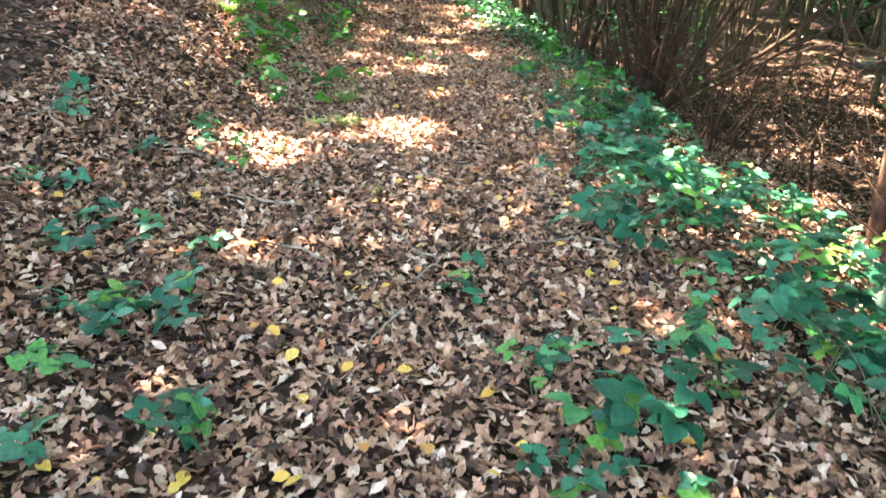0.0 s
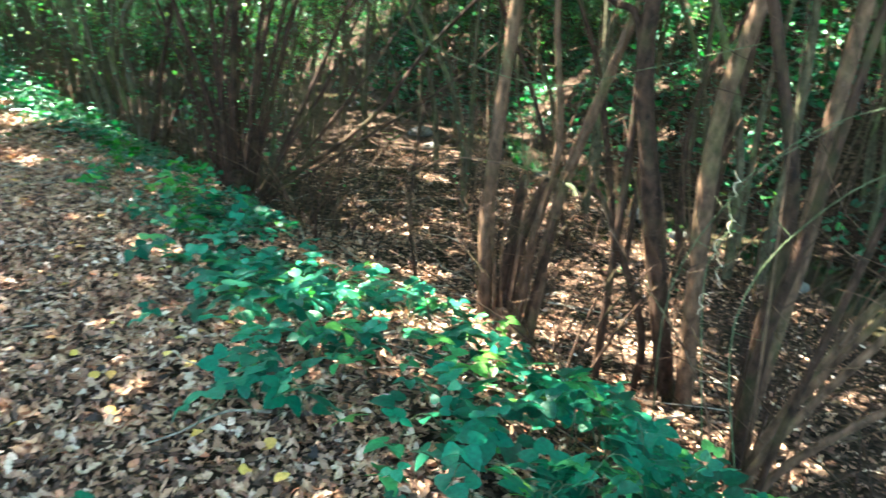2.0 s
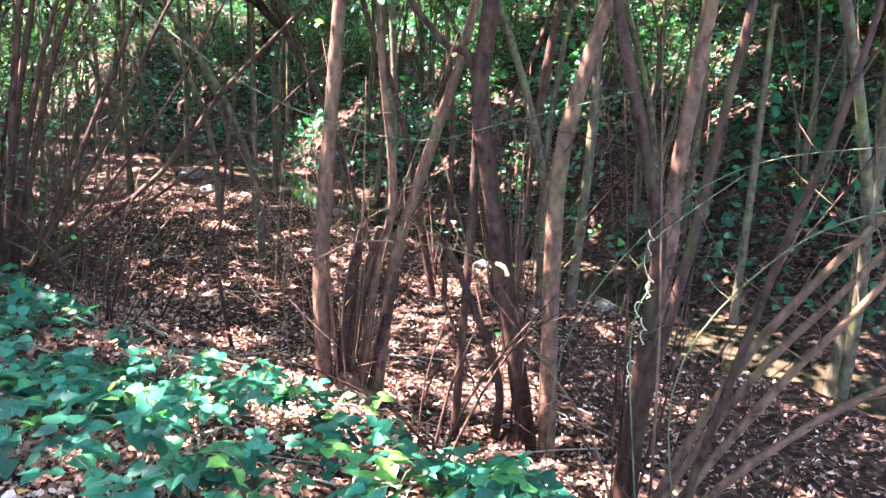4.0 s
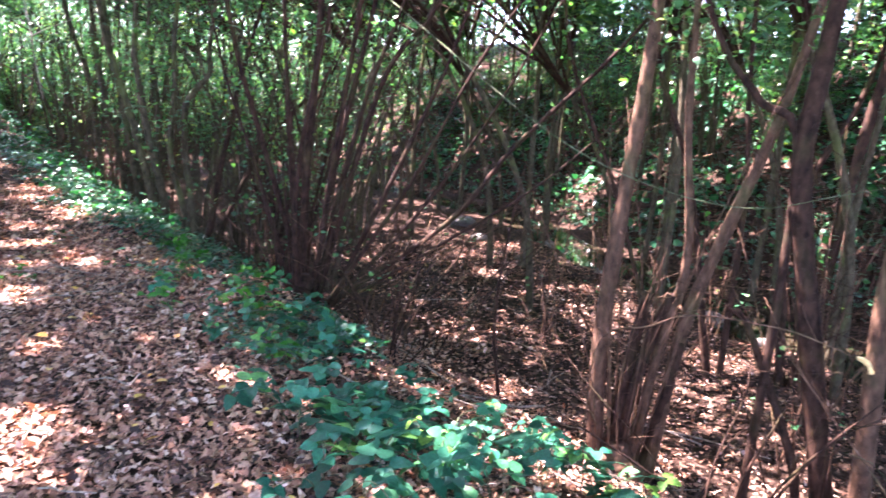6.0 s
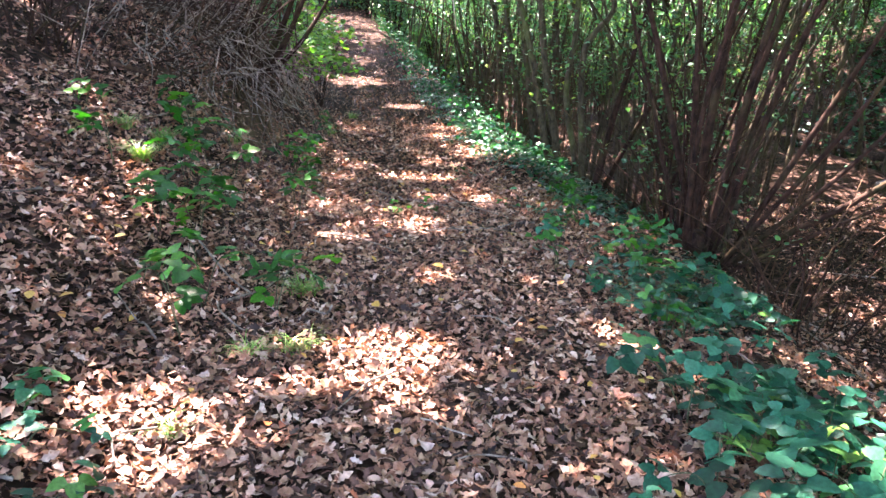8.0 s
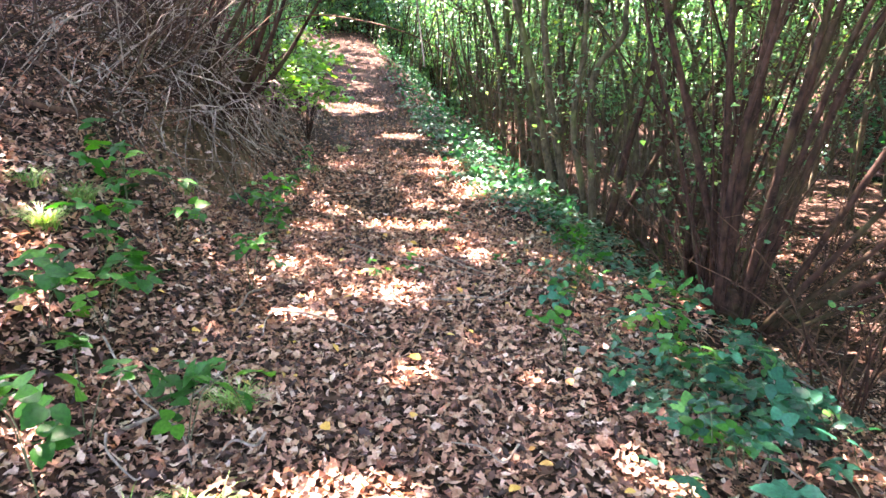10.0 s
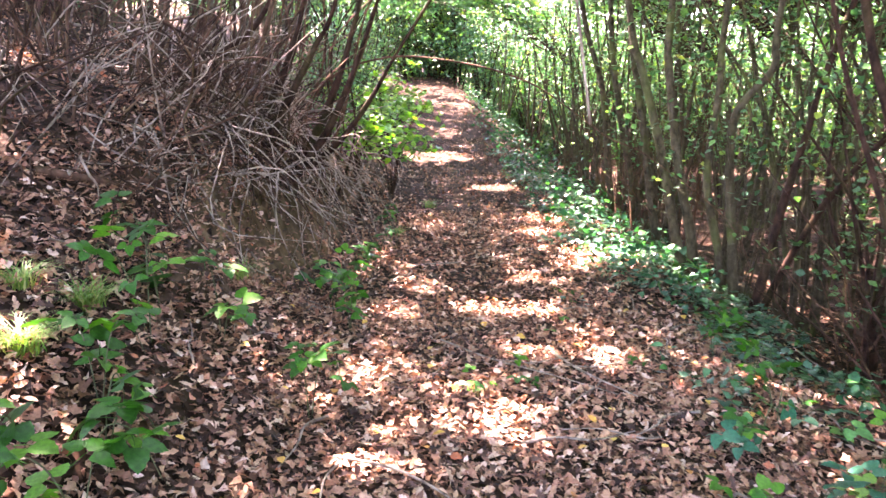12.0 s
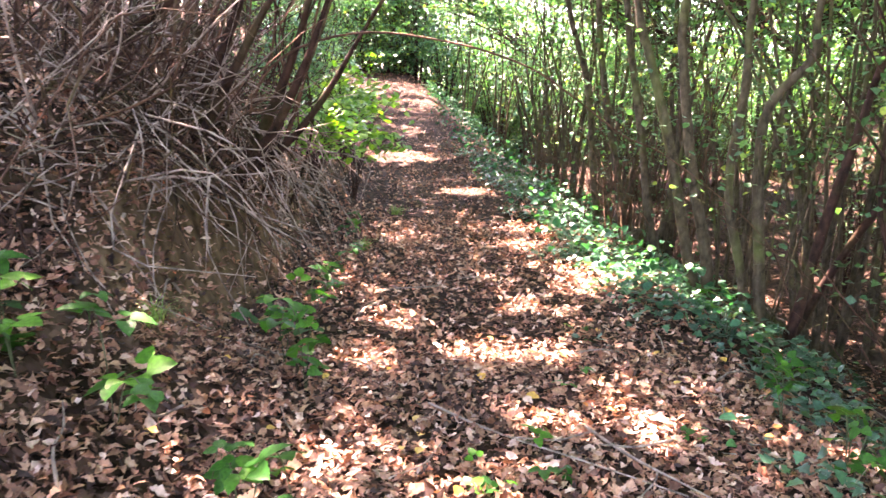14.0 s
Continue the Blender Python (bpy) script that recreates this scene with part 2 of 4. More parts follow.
def turns(n, tilt, heading=None):
    """n rotation matrices: any heading, tipped by about tilt radians."""
    h = rng.uniform(0, 2 * np.pi, n) if heading is None else heading
    a = rng.normal(0, tilt, n)
    b = rng.normal(0, tilt, n)
    ch, sh, ca, sa, cb, sb = np.cos(h), np.sin(h), np.cos(a), np.sin(a), np.cos(b), np.sin(b)
    z, o = np.zeros(n), np.ones(n)
    rz = np.stack([ch, -sh, z, sh, ch, z, z, z, o], 1).reshape(n, 3, 3)
    rx = np.stack([o, z, z, z, ca, -sa, z, sa, ca], 1).reshape(n, 3, 3)
    ry = np.stack([cb, z, sb, z, o, z, -sb, z, cb], 1).reshape(n, 3, 3)
    return rz @ rx @ ry


def scatter(soup, shape, where, tilt, low, high, curl=0.0, heading=None):
    """Copies of a leaf shape at the places, each of its own size, turn and curl."""
    v, f = shape
    n = len(where)
    size = rng.uniform(low, high, n)
    w = np.repeat(v[None], n, 0)
    if curl:
        c = rng.normal(0, curl, n)[:, None]
        d = rng.normal(0, curl, n)[:, None]
        ln = np.abs(v[:, 1]).max()
        w[:, :, 2] += (c * ((w[:, :, 1] / ln - 0.5) ** 2) + d * (w[:, :, 0] / ln) * (w[:, :, 1] / ln)) * ln
        w[:, :, 0] += 0.25 * d * ln * (w[:, :, 1] / ln - 0.5) ** 2
    w = np.einsum("nij,nkj->nki", turns(n, tilt, heading), w) * size[:, None, None] + np.asarray(where)[:, None, :]
    k = len(v)
    soup.add(w.reshape(-1, 3), (f[None] + (np.arange(n) * k)[:, None, None]).reshape(-1, 3))


# ---- the ground ----
PATH_Y = [-400, -5, 4, 9, 12, 16, 20, 28, 36, 60, 400]
PATH_X = [0.0, -0.1, -0.15, -0.2, -0.35, -0.75, -1.25, -2.5, -4.0, -9.0, -9.0]
PATH_Z = [0, 0, 0, 0, 0, 0, 0.05, 0.85, 2.1, 3.0, 3.0]


def path_x(y):
    return np.interp(y, PATH_Y, PATH_X)


def bank_x(y):
    """Where the far bank of the creek begins."""
    return np.interp(y, [-400, 2, 8, 14, 20, 30, 400], [9.0, 9.2, 11.2, 12.2, 14.0, 12.5, 12.5])


def waves(x, y, s, seed=0.0):
    return (np.sin(1.7 * x * s + 0.9 * y * s + seed) + np.sin(-0.8 * x * s + 2.1 * y * s + 1.3 * seed + 1.0)
            + np.sin(2.9 * x * s - 1.3 * y * s + 2.1 * seed + 2.0) + np.sin(0.6 * x * s + 3.3 * y * s + 0.7 * seed + 4.0)) / 4


def height(x, y):
    x, y = np.asarray(x, float), np.asarray(y, float)
    u = x - path_x(y)
    base = np.interp(y, PATH_Y, PATH_Z)
    steep = np.interp(y, [-10, 5.0, 8.0, 10, 13, 16, 24, 60], [0.35, 0.45, 0.95, 1.1, 1.15, 1.0, 0.8, 0.8])
    left = steep * np.interp(-u, [0.95, 1.25, 1.5, 1.95, 2.6, 4.0, 7.0, 14, 400], [0, 0.10, 0.30, 0.66, 1.05, 1.7, 2.8, 4.6, 4.6])
    cut = np.interp(-u, [1.3, 1.55, 1.7, 2.0, 2.6, 4.0, 7.0, 14, 400], [0, 0.04, 0.2, 0.98, 1.35, 1.9, 3.1, 5.0, 5.0])
    near = np.clip((y - 9.3) / 0.9, 0.0, 1.0) * np.clip((15.0 - y) / 1.5, 0.0, 1.0)
    left = left * (1 - near) + cut * near
    right = np.interp(u, [0.75, 1.3, 2.3, 3.2, 4.1, 5.2], [0, -0.05, -0.32, -0.78, -1.08, -1.15])
    far = x - bank_x(y)
    rise = np.interp(far, [-0.15, 0.5, 2.0, 5.0, 12.0, 400], [0, 0.55, 1.9, 4.2, 7.0, 7.0])
    bed = -0.22 * np.exp(-((far + 1.5) / 0.75) ** 2)
    lift = base * np.clip(1.0 - (u - 1.0) / 3.0, 0.0, 1.0)
    rough = 0.025 * waves(x, y, 2.1) + 0.012 * waves(x, y, 6.0, 3.0)
    off = np.clip((np.abs(u + 0.1) - 0.5) / 1.5, 0.0, 1.0)
    rough = rough * (0.25 + 1.3 * off) + 0.10 * off * waves(x, y, 0.8, 5.0)
    dip = -0.02 * np.exp(-(u / 0.45) ** 2)
    return left + right + rise + bed + lift + rough + dip


def spaced(lo, hi, step, far):
    core = np.arange(lo, hi + step / 2, step)
    grow = np.cumsum(step * 1.35 ** np.arange(1, 60))
    grow = grow[grow < far]
    return np.concatenate([lo - grow[::-1], core, hi + grow])


def build_ground():
    xs, ys = spaced(-5.0, 13.0, 0.11, 420), spaced(-1.0, 24.0, 0.13, 420)
    gx, gy = np.meshgrid(xs, ys)
    v = np.stack([gx, gy, height(gx, gy)], -1).reshape(-1, 3)
    nx, ny = len(xs), len(ys)
    i = (np.arange(ny - 1)[:, None] * nx + np.arange(nx - 1)[None, :]).reshape(-1)
    s = Soup()
    s.add(v, np.concatenate([np.stack([i, i + 1, i + nx + 1], 1), np.stack([i, i + nx + 1, i + nx], 1)]))
    tagged(part("ground", s, SOIL), "brown woodland ground of soil and leaf mould", "ground", kind="structure")


build_ground()


def on_ground(x, y, lift=0.0):
    return np.stack([x, y, height(x, y) + lift], -1)


def build_water():
    s = Soup()
    ys = np.linspace(-4, 40, 60)
    c = bank_x(ys) - 1.5
    v = np.concatenate([np.stack([c - 1.0, ys, 0 * ys - 1.235], 1), np.stack([c + 1.0, ys, 0 * ys - 1.235], 1)])
    i = np.arange(59)
    s.add(v, np.concatenate([np.stack([i, i + 60, i + 61], 1), np.stack([i, i + 61, i + 1], 1)]))
    tagged(part("water", s, WATER), "shallow dark brown creek water with a sheen", "water", kind="structure")


build_water()


# ---- leaf litter ----
def build_litter():
    shapes = [leaf_shape(0.098, 0.046, LOBED, 0.2, 0.1), leaf_shape(0.08, 0.038, OVAL, 0.24, 0.12), leaf_shape(0.07, 0.055, STAR, 0.18, 0.1)]
    zones = [(-2.6, 1.5, 1.6, 6.0, 1850), (-3.0, 1.5, 6.0, 10.5, 1650), (-3.2, 1.3, 10.5, 15.0, 640), (-3.5, 0.8, 15.0, 24.0, 120), (-6.0, 0.2, 24.0, 38.0, 40), (-4.5, 3.0, -2.5, 1.6, 110), (-4.8, -2.6, 1.6, 7.0, 220), (1.5, 4.5, 1.0, 2.5, 150),
             (1.5, 4.5, 2.5, 10.0, 560), (4.5, 10.0, 2.5, 16.0, 230), (1.5, 4.0, 10.0, 16.0, 120), (-4.5, -3.0, 7.0, 13.0, 420), (-8.0, -4.5, 4.0, 16.0, 150)]
    s = Soup()
    for x0, x1, y0, y1, d in zones:
        n = int((x1 - x0) * (y1 - y0) * d)
        for k, sh in enumerate(shapes):
            m = int(n * (0.5, 0.38, 0.12)[k])
            x, y = rng.uniform(x0, x1, m), rng.uniform(y0, y1, m)
            keep = x < bank_x(y) - 2.2
            p = on_ground(x, y)[keep]
            p[:, 2] += rng.uniform(0.004, 0.034, len(p))
            scatter(s, sh, p, 0.36, 0.30, 0.80, 0.95)
    tagged(part("leaf_litter", s, LITTER), "thick carpet of curled brown dead oak leaves", "leaf litter", kind="stuff")


build_litter()


def fallen_leaves():
    s = Soup()
    s.add(*leaf_shape(0.075, 0.055, OVAL, 0.15, 0.15))
    proto = s.mesh("fallen_leaf", YELLOW)
    for i in range(230):
        x, y = rng.uniform(-2.0, 1.2), 1.8 + 9.5 * rng.random() ** 1.2
        m = Matrix.Translation((x, y, float(height(x, y)) + 0.045)) @ pose(0, 0, 0, rng.normal(0, 14), rng.normal(0, 14), rng.uniform(0, 360)) @ Matrix.Scale(rng.uniform(0.45, 0.95), 4)
        tagged(part("fallen_leaf", proto, YELLOW, place=m), "yellow fallen leaf lying on the brown litter", "leaf", "yellow fallen leaves")


fallen_leaves()


# ---- hazel ----
HAZEL_LEAF = (np.array([(0, 0, 0), (-0.036, 0.045, 0.008), (0, 0.085, -0.012), (0.036, 0.045, 0.008)]), np.array([(0, 2, 1), (0, 3, 2)]))
NEAR_LEAF = leaf_shape(0.085, 0.075, [(0.0, 0.1), (0.35, 0.5), (0.75, 0.36), (1.0, 0.0)], 0.1, 0.2)


def sprays(soup, centres, per, spread, low=0.7, high=1.3, tilt=0.45, shape=HAZEL_LEAF):
    c = np.repeat(np.asarray(centres), per, 0)
    c = c + rng.normal(0, 1, c.shape) * np.array([spread, spread, spread * 0.45])
    scatter(soup, shape, c, tilt, low, high, 0.3)


def side_twigs(soup, line, n, length, r=0.005, start=0.3):
    ends = []
    for _ in range(n):
        k = rng.uniform(start, 0.97) * (len(line) - 1)
        i = int(k)
        p = line[i] + (line[min(i + 1, len(line) - 1)] - line[i]) * (k - i)
        d = rng.normal(0, 1, 3)
        d[2] = abs(d[2]) * 0.7 + 0.35
        d = d / np.linalg.norm(d) * length * rng.uniform(0.4, 1.2)
        tube(soup, smooth_line([p, p + d * 0.5 + rng.normal(0, 0.04, 3), p + d], 2), r, r * 0.4, 3)
        ends += [p + d * 0.6, p + d]
    return ends


def hazel_stem(parent, pts, r0, r1, mat, sides=7, name="stem", label=""):
    """pts are in the clump's own coordinates."""
    s = Soup()
    line = smooth_line(pts, 5)
    tube(s, line, r0, r1, sides, 0.05)
    part(name, s, mat, parent, label)
    return line


def stool(parent, radius, tall, mat):
    """The knobbly foot from which the stems spring."""
    s = Soup()
    tube(s, smooth_line([(0, 0, -0.35), (0, 0, -0.02), (0, 0, tall * 0.5), (0, 0, tall)], 3), radius * 1.15, radius * 0.45, 14, 0.16)
    part("stool", s, mat, parent)


def random_clump(name, stems, tall, spread, leaves, mat, lean=(0, 0), low_leaves=0.0):
    """A coppiced hazel of many stems, made once at the origin."""
    c = thing(name, 0, 0, 0, "many-stemmed brown hazel coppice with thin leafy crown", "hazel shrub", "hazel coppice")
    stool(c, 0.2, 0.16, mat)
    tw, lf, ends = Soup(), Soup(), []
    for _ in range(stems):
        a = rng.uniform(0, 2 * math.pi)
        out = spread * rng.uniform(0.15, 1.0)
        h = tall * rng.uniform(0.6, 1.05)
        dx, dy = math.cos(a), math.sin(a)
        j = rng.normal(0, 0.17, (2, 2))
        pts = [(0.16 * dx, 0.16 * dy, -0.15), (0.14 * dx + 0.10 * out * dx, 0.14 * dy + 0.1 * out * dy, h * 0.18),
               ((0.15 + 0.42 * out) * dx + j[0, 0] + lean[0] * 0.25, (0.15 + 0.42 * out) * dy + j[0, 1] + lean[1] * 0.25, h * 0.55),
               ((0.2 + out) * dx + j[1, 0] + lean[0], (0.2 + out) * dy + j[1, 1] + lean[1], h)]
        line = hazel_stem(c, pts, 0.012 + 0.038 * rng.random(), 0.007, mat, 7)
        ends += side_twigs(tw, line, 11, 0.75, 0.004, 0.12)
        ends.append(line[-1])
    tagged(part("brushwood", tw, mat, c), kind="stuff")
    ends = np.array(ends)
    high = ends[ends[:, 2] > tall * (0.42 - low_leaves)]
    pick = high[rng.integers(0, len(high), leaves // 9)] + rng.normal(0, 0.28, (leaves // 9, 3))
    sprays(lf, pick, 9, 0.16, 0.55, 1.05)
    tagged(part("foliage", lf, HAZEL, c), kind="stuff")
    return c


PROTOS = [random_clump("hazel_shrub", 7, 5.0, 1.9, 900, BARK_MOSSY), random_clump("hazel_shrub", 9, 5.6, 2.4, 1000, BARK_MOSSY),
          random_clump("hazel_shrub", 7, 6.4, 1.7, 1000, BARK_MOSSY), random_clump("hazel_shrub", 13, 4.0, 2.2, 800, BARK, low_leaves=0.2)]


def far_shrub(stems, tall, spread, leaves):
    """A shrub for the distance: its stems are one part, its foliage another."""
    c = thing("shrub", 0, 0, 0, "dense green woodland shrub with thin brown stems", "shrub", "woodland shrubs")
    st, lf, ends = Soup(), Soup(), []
    for _ in range(stems):
        a, out, h = rng.uniform(0, 6.28), spread * rng.uniform(0.2, 1.0), tall * rng.uniform(0.5, 1.0)
        dx, dy = math.cos(a) * out, math.sin(a) * out
        line = smooth_line([(0.1 * dx, 0.1 * dy, -0.3), (0.35 * dx, 0.35 * dy, h * 0.4), (dx, dy, h)], 3)
        tube(st, line, rng.uniform(0.015, 0.035), 0.006, 4)
        ends += side_twigs(st, line, 9, 1.0, 0.006, 0.12)
    tagged(part("stemwork", st, BARK, c), kind="stuff")
    ends = np.array(ends)
    n = leaves // 10
    sprays(lf, ends[rng.integers(0, len(ends), n)] + rng.normal(0, 0.4, (n, 3)), 10, 0.2, 0.9, 1.7, 0.6)
    tagged(part("foliage", lf, HAZEL, c), kind="stuff")
    return c


def shade_tree(tall, reach, radius, leaves):
    """A slender tree added for its shade; its crown stands at reach metres from its foot."""
    top = thing("tree", 0, 0, 0, "slender brown woodland tree with a broken leafy canopy, added to shade the ground", "tree", "canopy trees")
    s = Soup()
    line = smooth_line([(0, 0, -0.3), (reach * 0.08, 0.05, tall * 0.3), (reach * 0.35, -0.1, tall * 0.65), (reach * 0.9, 0, tall)], 5)
    tube(s, line, 0.06, 0.025, 8, 0.04)
    part("trunk", s, BARK_MOSSY, top)
    lf, limbs, ends = Soup(), Soup(), []
    for _ in range(16):
        d = rng.normal(0, 1, 3) * (1, 1, 0.3)
        d = d / np.linalg.norm(d) * radius * rng.uniform(0.5, 1.0)
        p = line[rng.integers(len(line) - 7, len(line) - 1)]
        e = np.array([reach, 0, tall + 0.3]) + d
        b = smooth_line([p, p + (e - p) * 0.5 + (0, 0, 0.2), e], 4)
        tube(limbs, b, 0.03, 0.008, 4)
        ends += [b[k] for k in range(3, len(b))]
        ends += side_twigs(limbs, b, 4, 0.7, 0.006)
    tagged(part("branchwork", limbs, BARK, top), kind="stuff")
    ends = np.array(ends)
    n = leaves // 70
    c = np.repeat(ends[rng.integers(0, len(ends), n)] + rng.normal(0, 0.15, (n, 3)), 70, 0)
    a, q = rng.uniform(0, 6.28, len(c)), 0.46 * np.sqrt(rng.random(len(c)))
    c = c + np.stack([q * np.cos(a), q * np.sin(a), rng.uniform(-0.08, 0.08, len(c))], 1)
    scatter(lf, HAZEL_LEAF, c, 0.35, 1.5, 2.4, 0.3)
    tagged(part("crown", lf, HAZEL, top), kind="stuff")
    return top


PROTOS += [far_shrub(14, 4.2, 1.8, 1700), far_shrub(12, 6.0, 2.1, 2000), shade_tree(6.6, 0.4, 2.4, 3150), shade_tree(6.2, 3.6, 2.4, 2900), shade_tree(6.4, 5.6, 2.4, 3150)]


def plant_clump(k, x, y, turn, size, first=set()):
    m = pose(x, y, float(height(x, y)) - 0.02, 0, 0, turn) @ Matrix.Scale(size, 4)
    if k not in first:
        first.add(k)
        PROTOS[k].matrix_basis = m
        return PROTOS[k]
    return copy_thing(PROTOS[k], m)


REACH = {6: 0.4, 7: 3.6, 8: 5.6}
# sun flecks wanted on the ground, crown leaves left out for them: x, y, radius
FLECKS = [(-0.98, 2.12, 0.10), (-0.14, 2.25, 0.07), (-0.87, 2.49, 0.07), (-1.35, 3.5, 0.14), (-0.95, 3.55, 0.2), (-0.49, 3.77, 0.15), (-1.76, 4.1, 0.13),
          (-0.01, 4.7, 0.1), (-1.2, 5.12, 0.42), (-0.12, 5.5, 0.14), (0.72, 5.65, 0.13), (-0.25, 6.02, 0.42), (0.92, 6.4, 0.16), (3.27, 6.5, 0.22), (-0.02, 7.26, 0.16)]
FLECKS += [(-1.86, 7.31, 0.14), (-0.7, 7.92, 0.18), (4.07, 8.12, 0.26), (-0.16, 8.4, 0.2), (-2.43, 8.5, 0.13), (-0.08, 8.7, 0.16), (-1.48, 8.68, 0.14), (-0.95, 9.13, 0.22),
           (-0.27, 9.01, 0.17), (-1.45, 9.32, 0.2), (1.32, 9.45, 0.18), (0.37, 9.45, 0.2), (-0.08, 9.56, 0.18), (4.84, 10.15, 0.24), (-1.03, 10.22, 0.2), (-0.38, 10.44, 0.27)]
FLECKS += [(-0.05, 10.57, 0.28), (-0.92, 10.94, 0.24), (-0.1, 11.4, 0.17), (1.65, 11.85, 0.26), (-0.3, 12.3, 0.18), (7.1, 13.0, 0.35), (0.0, 13.65, 0.26), (8.16, 16.3, 0.45),
           (-0.6, 17.6, 0.5), (-2.0, 21.3, 0.8), (0.9, 15.2, 0.4), (1.2, 18.0, 0.5), (-2.1, 27.4, 0.9), (-3.3, 10.6, 0.35), (-3.6, 9.3, 0.25)]


def sunlit(p):
    """Whether the sun's ray through each point meets the ground in a fleck."""
    slope = np.array(SUN)[None, :2] / SUN.z
    g = p[:, :2] - slope * p[:, 2:3]
    g = p[:, :2] - slope * (p[:, 2] - height(g[:, 0], g[:, 1]))[:, None]
    wob = 0.06 * waves(g[:, 0], g[:, 1], 6.0, 2.0)
    lit = waves(g[:, 0], g[:, 1], 2.6, 1.0) + 0.35 * waves(g[:, 0], g[:, 1], 7.0, 4.0) > np.where(g[:, 0] < -1.8, np.where(g[:, 1] < 8.6, 0.78, 0.50), np.where(g[:, 0] > 2.6, 0.62, 0.80))
    for x, y, rad in FLECKS:
        lit |= np.hypot((g[:, 0] - x) / 1.15, g[:, 1] - y) < 0.88 * rad + 0.03 + wob * (1 + 4 * rad)
    return lit


def thin_crown(tree, reach, leaves=3600):
    """Gives a tree a crown of its own, leaves left out to let the flecks through."""
    crown = [o for o in tree.children if o.name.startswith("crown")][0]
    m = np.array(tree.matrix_basis)
    n = leaves // 40
    a, q = rng.uniform(0, 6.28, n), 2.6 * np.sqrt(rng.random(n))
    c = np.stack([reach + q * np.cos(a), q * np.sin(a), rng.normal(6.6, 0.35, n)], 1)
    c = np.repeat(c, 40, 0)
    a, q = rng.uniform(0, 6.28, len(c)), 0.42 * np.sqrt(rng.random(len(c)))
    c = c + np.stack([q * np.cos(a), q * np.sin(a), rng.uniform(-0.1, 0.1, len(c))], 1)
    c = c[~sunlit(c @ m[:3, :3].T + m[:3, 3])]
    s = Soup()
    scatter(s, HAZEL_LEAF, c, 0.35, 1.5, 2.3, 0.3)
    crown.data = s.mesh("crown", HAZEL)


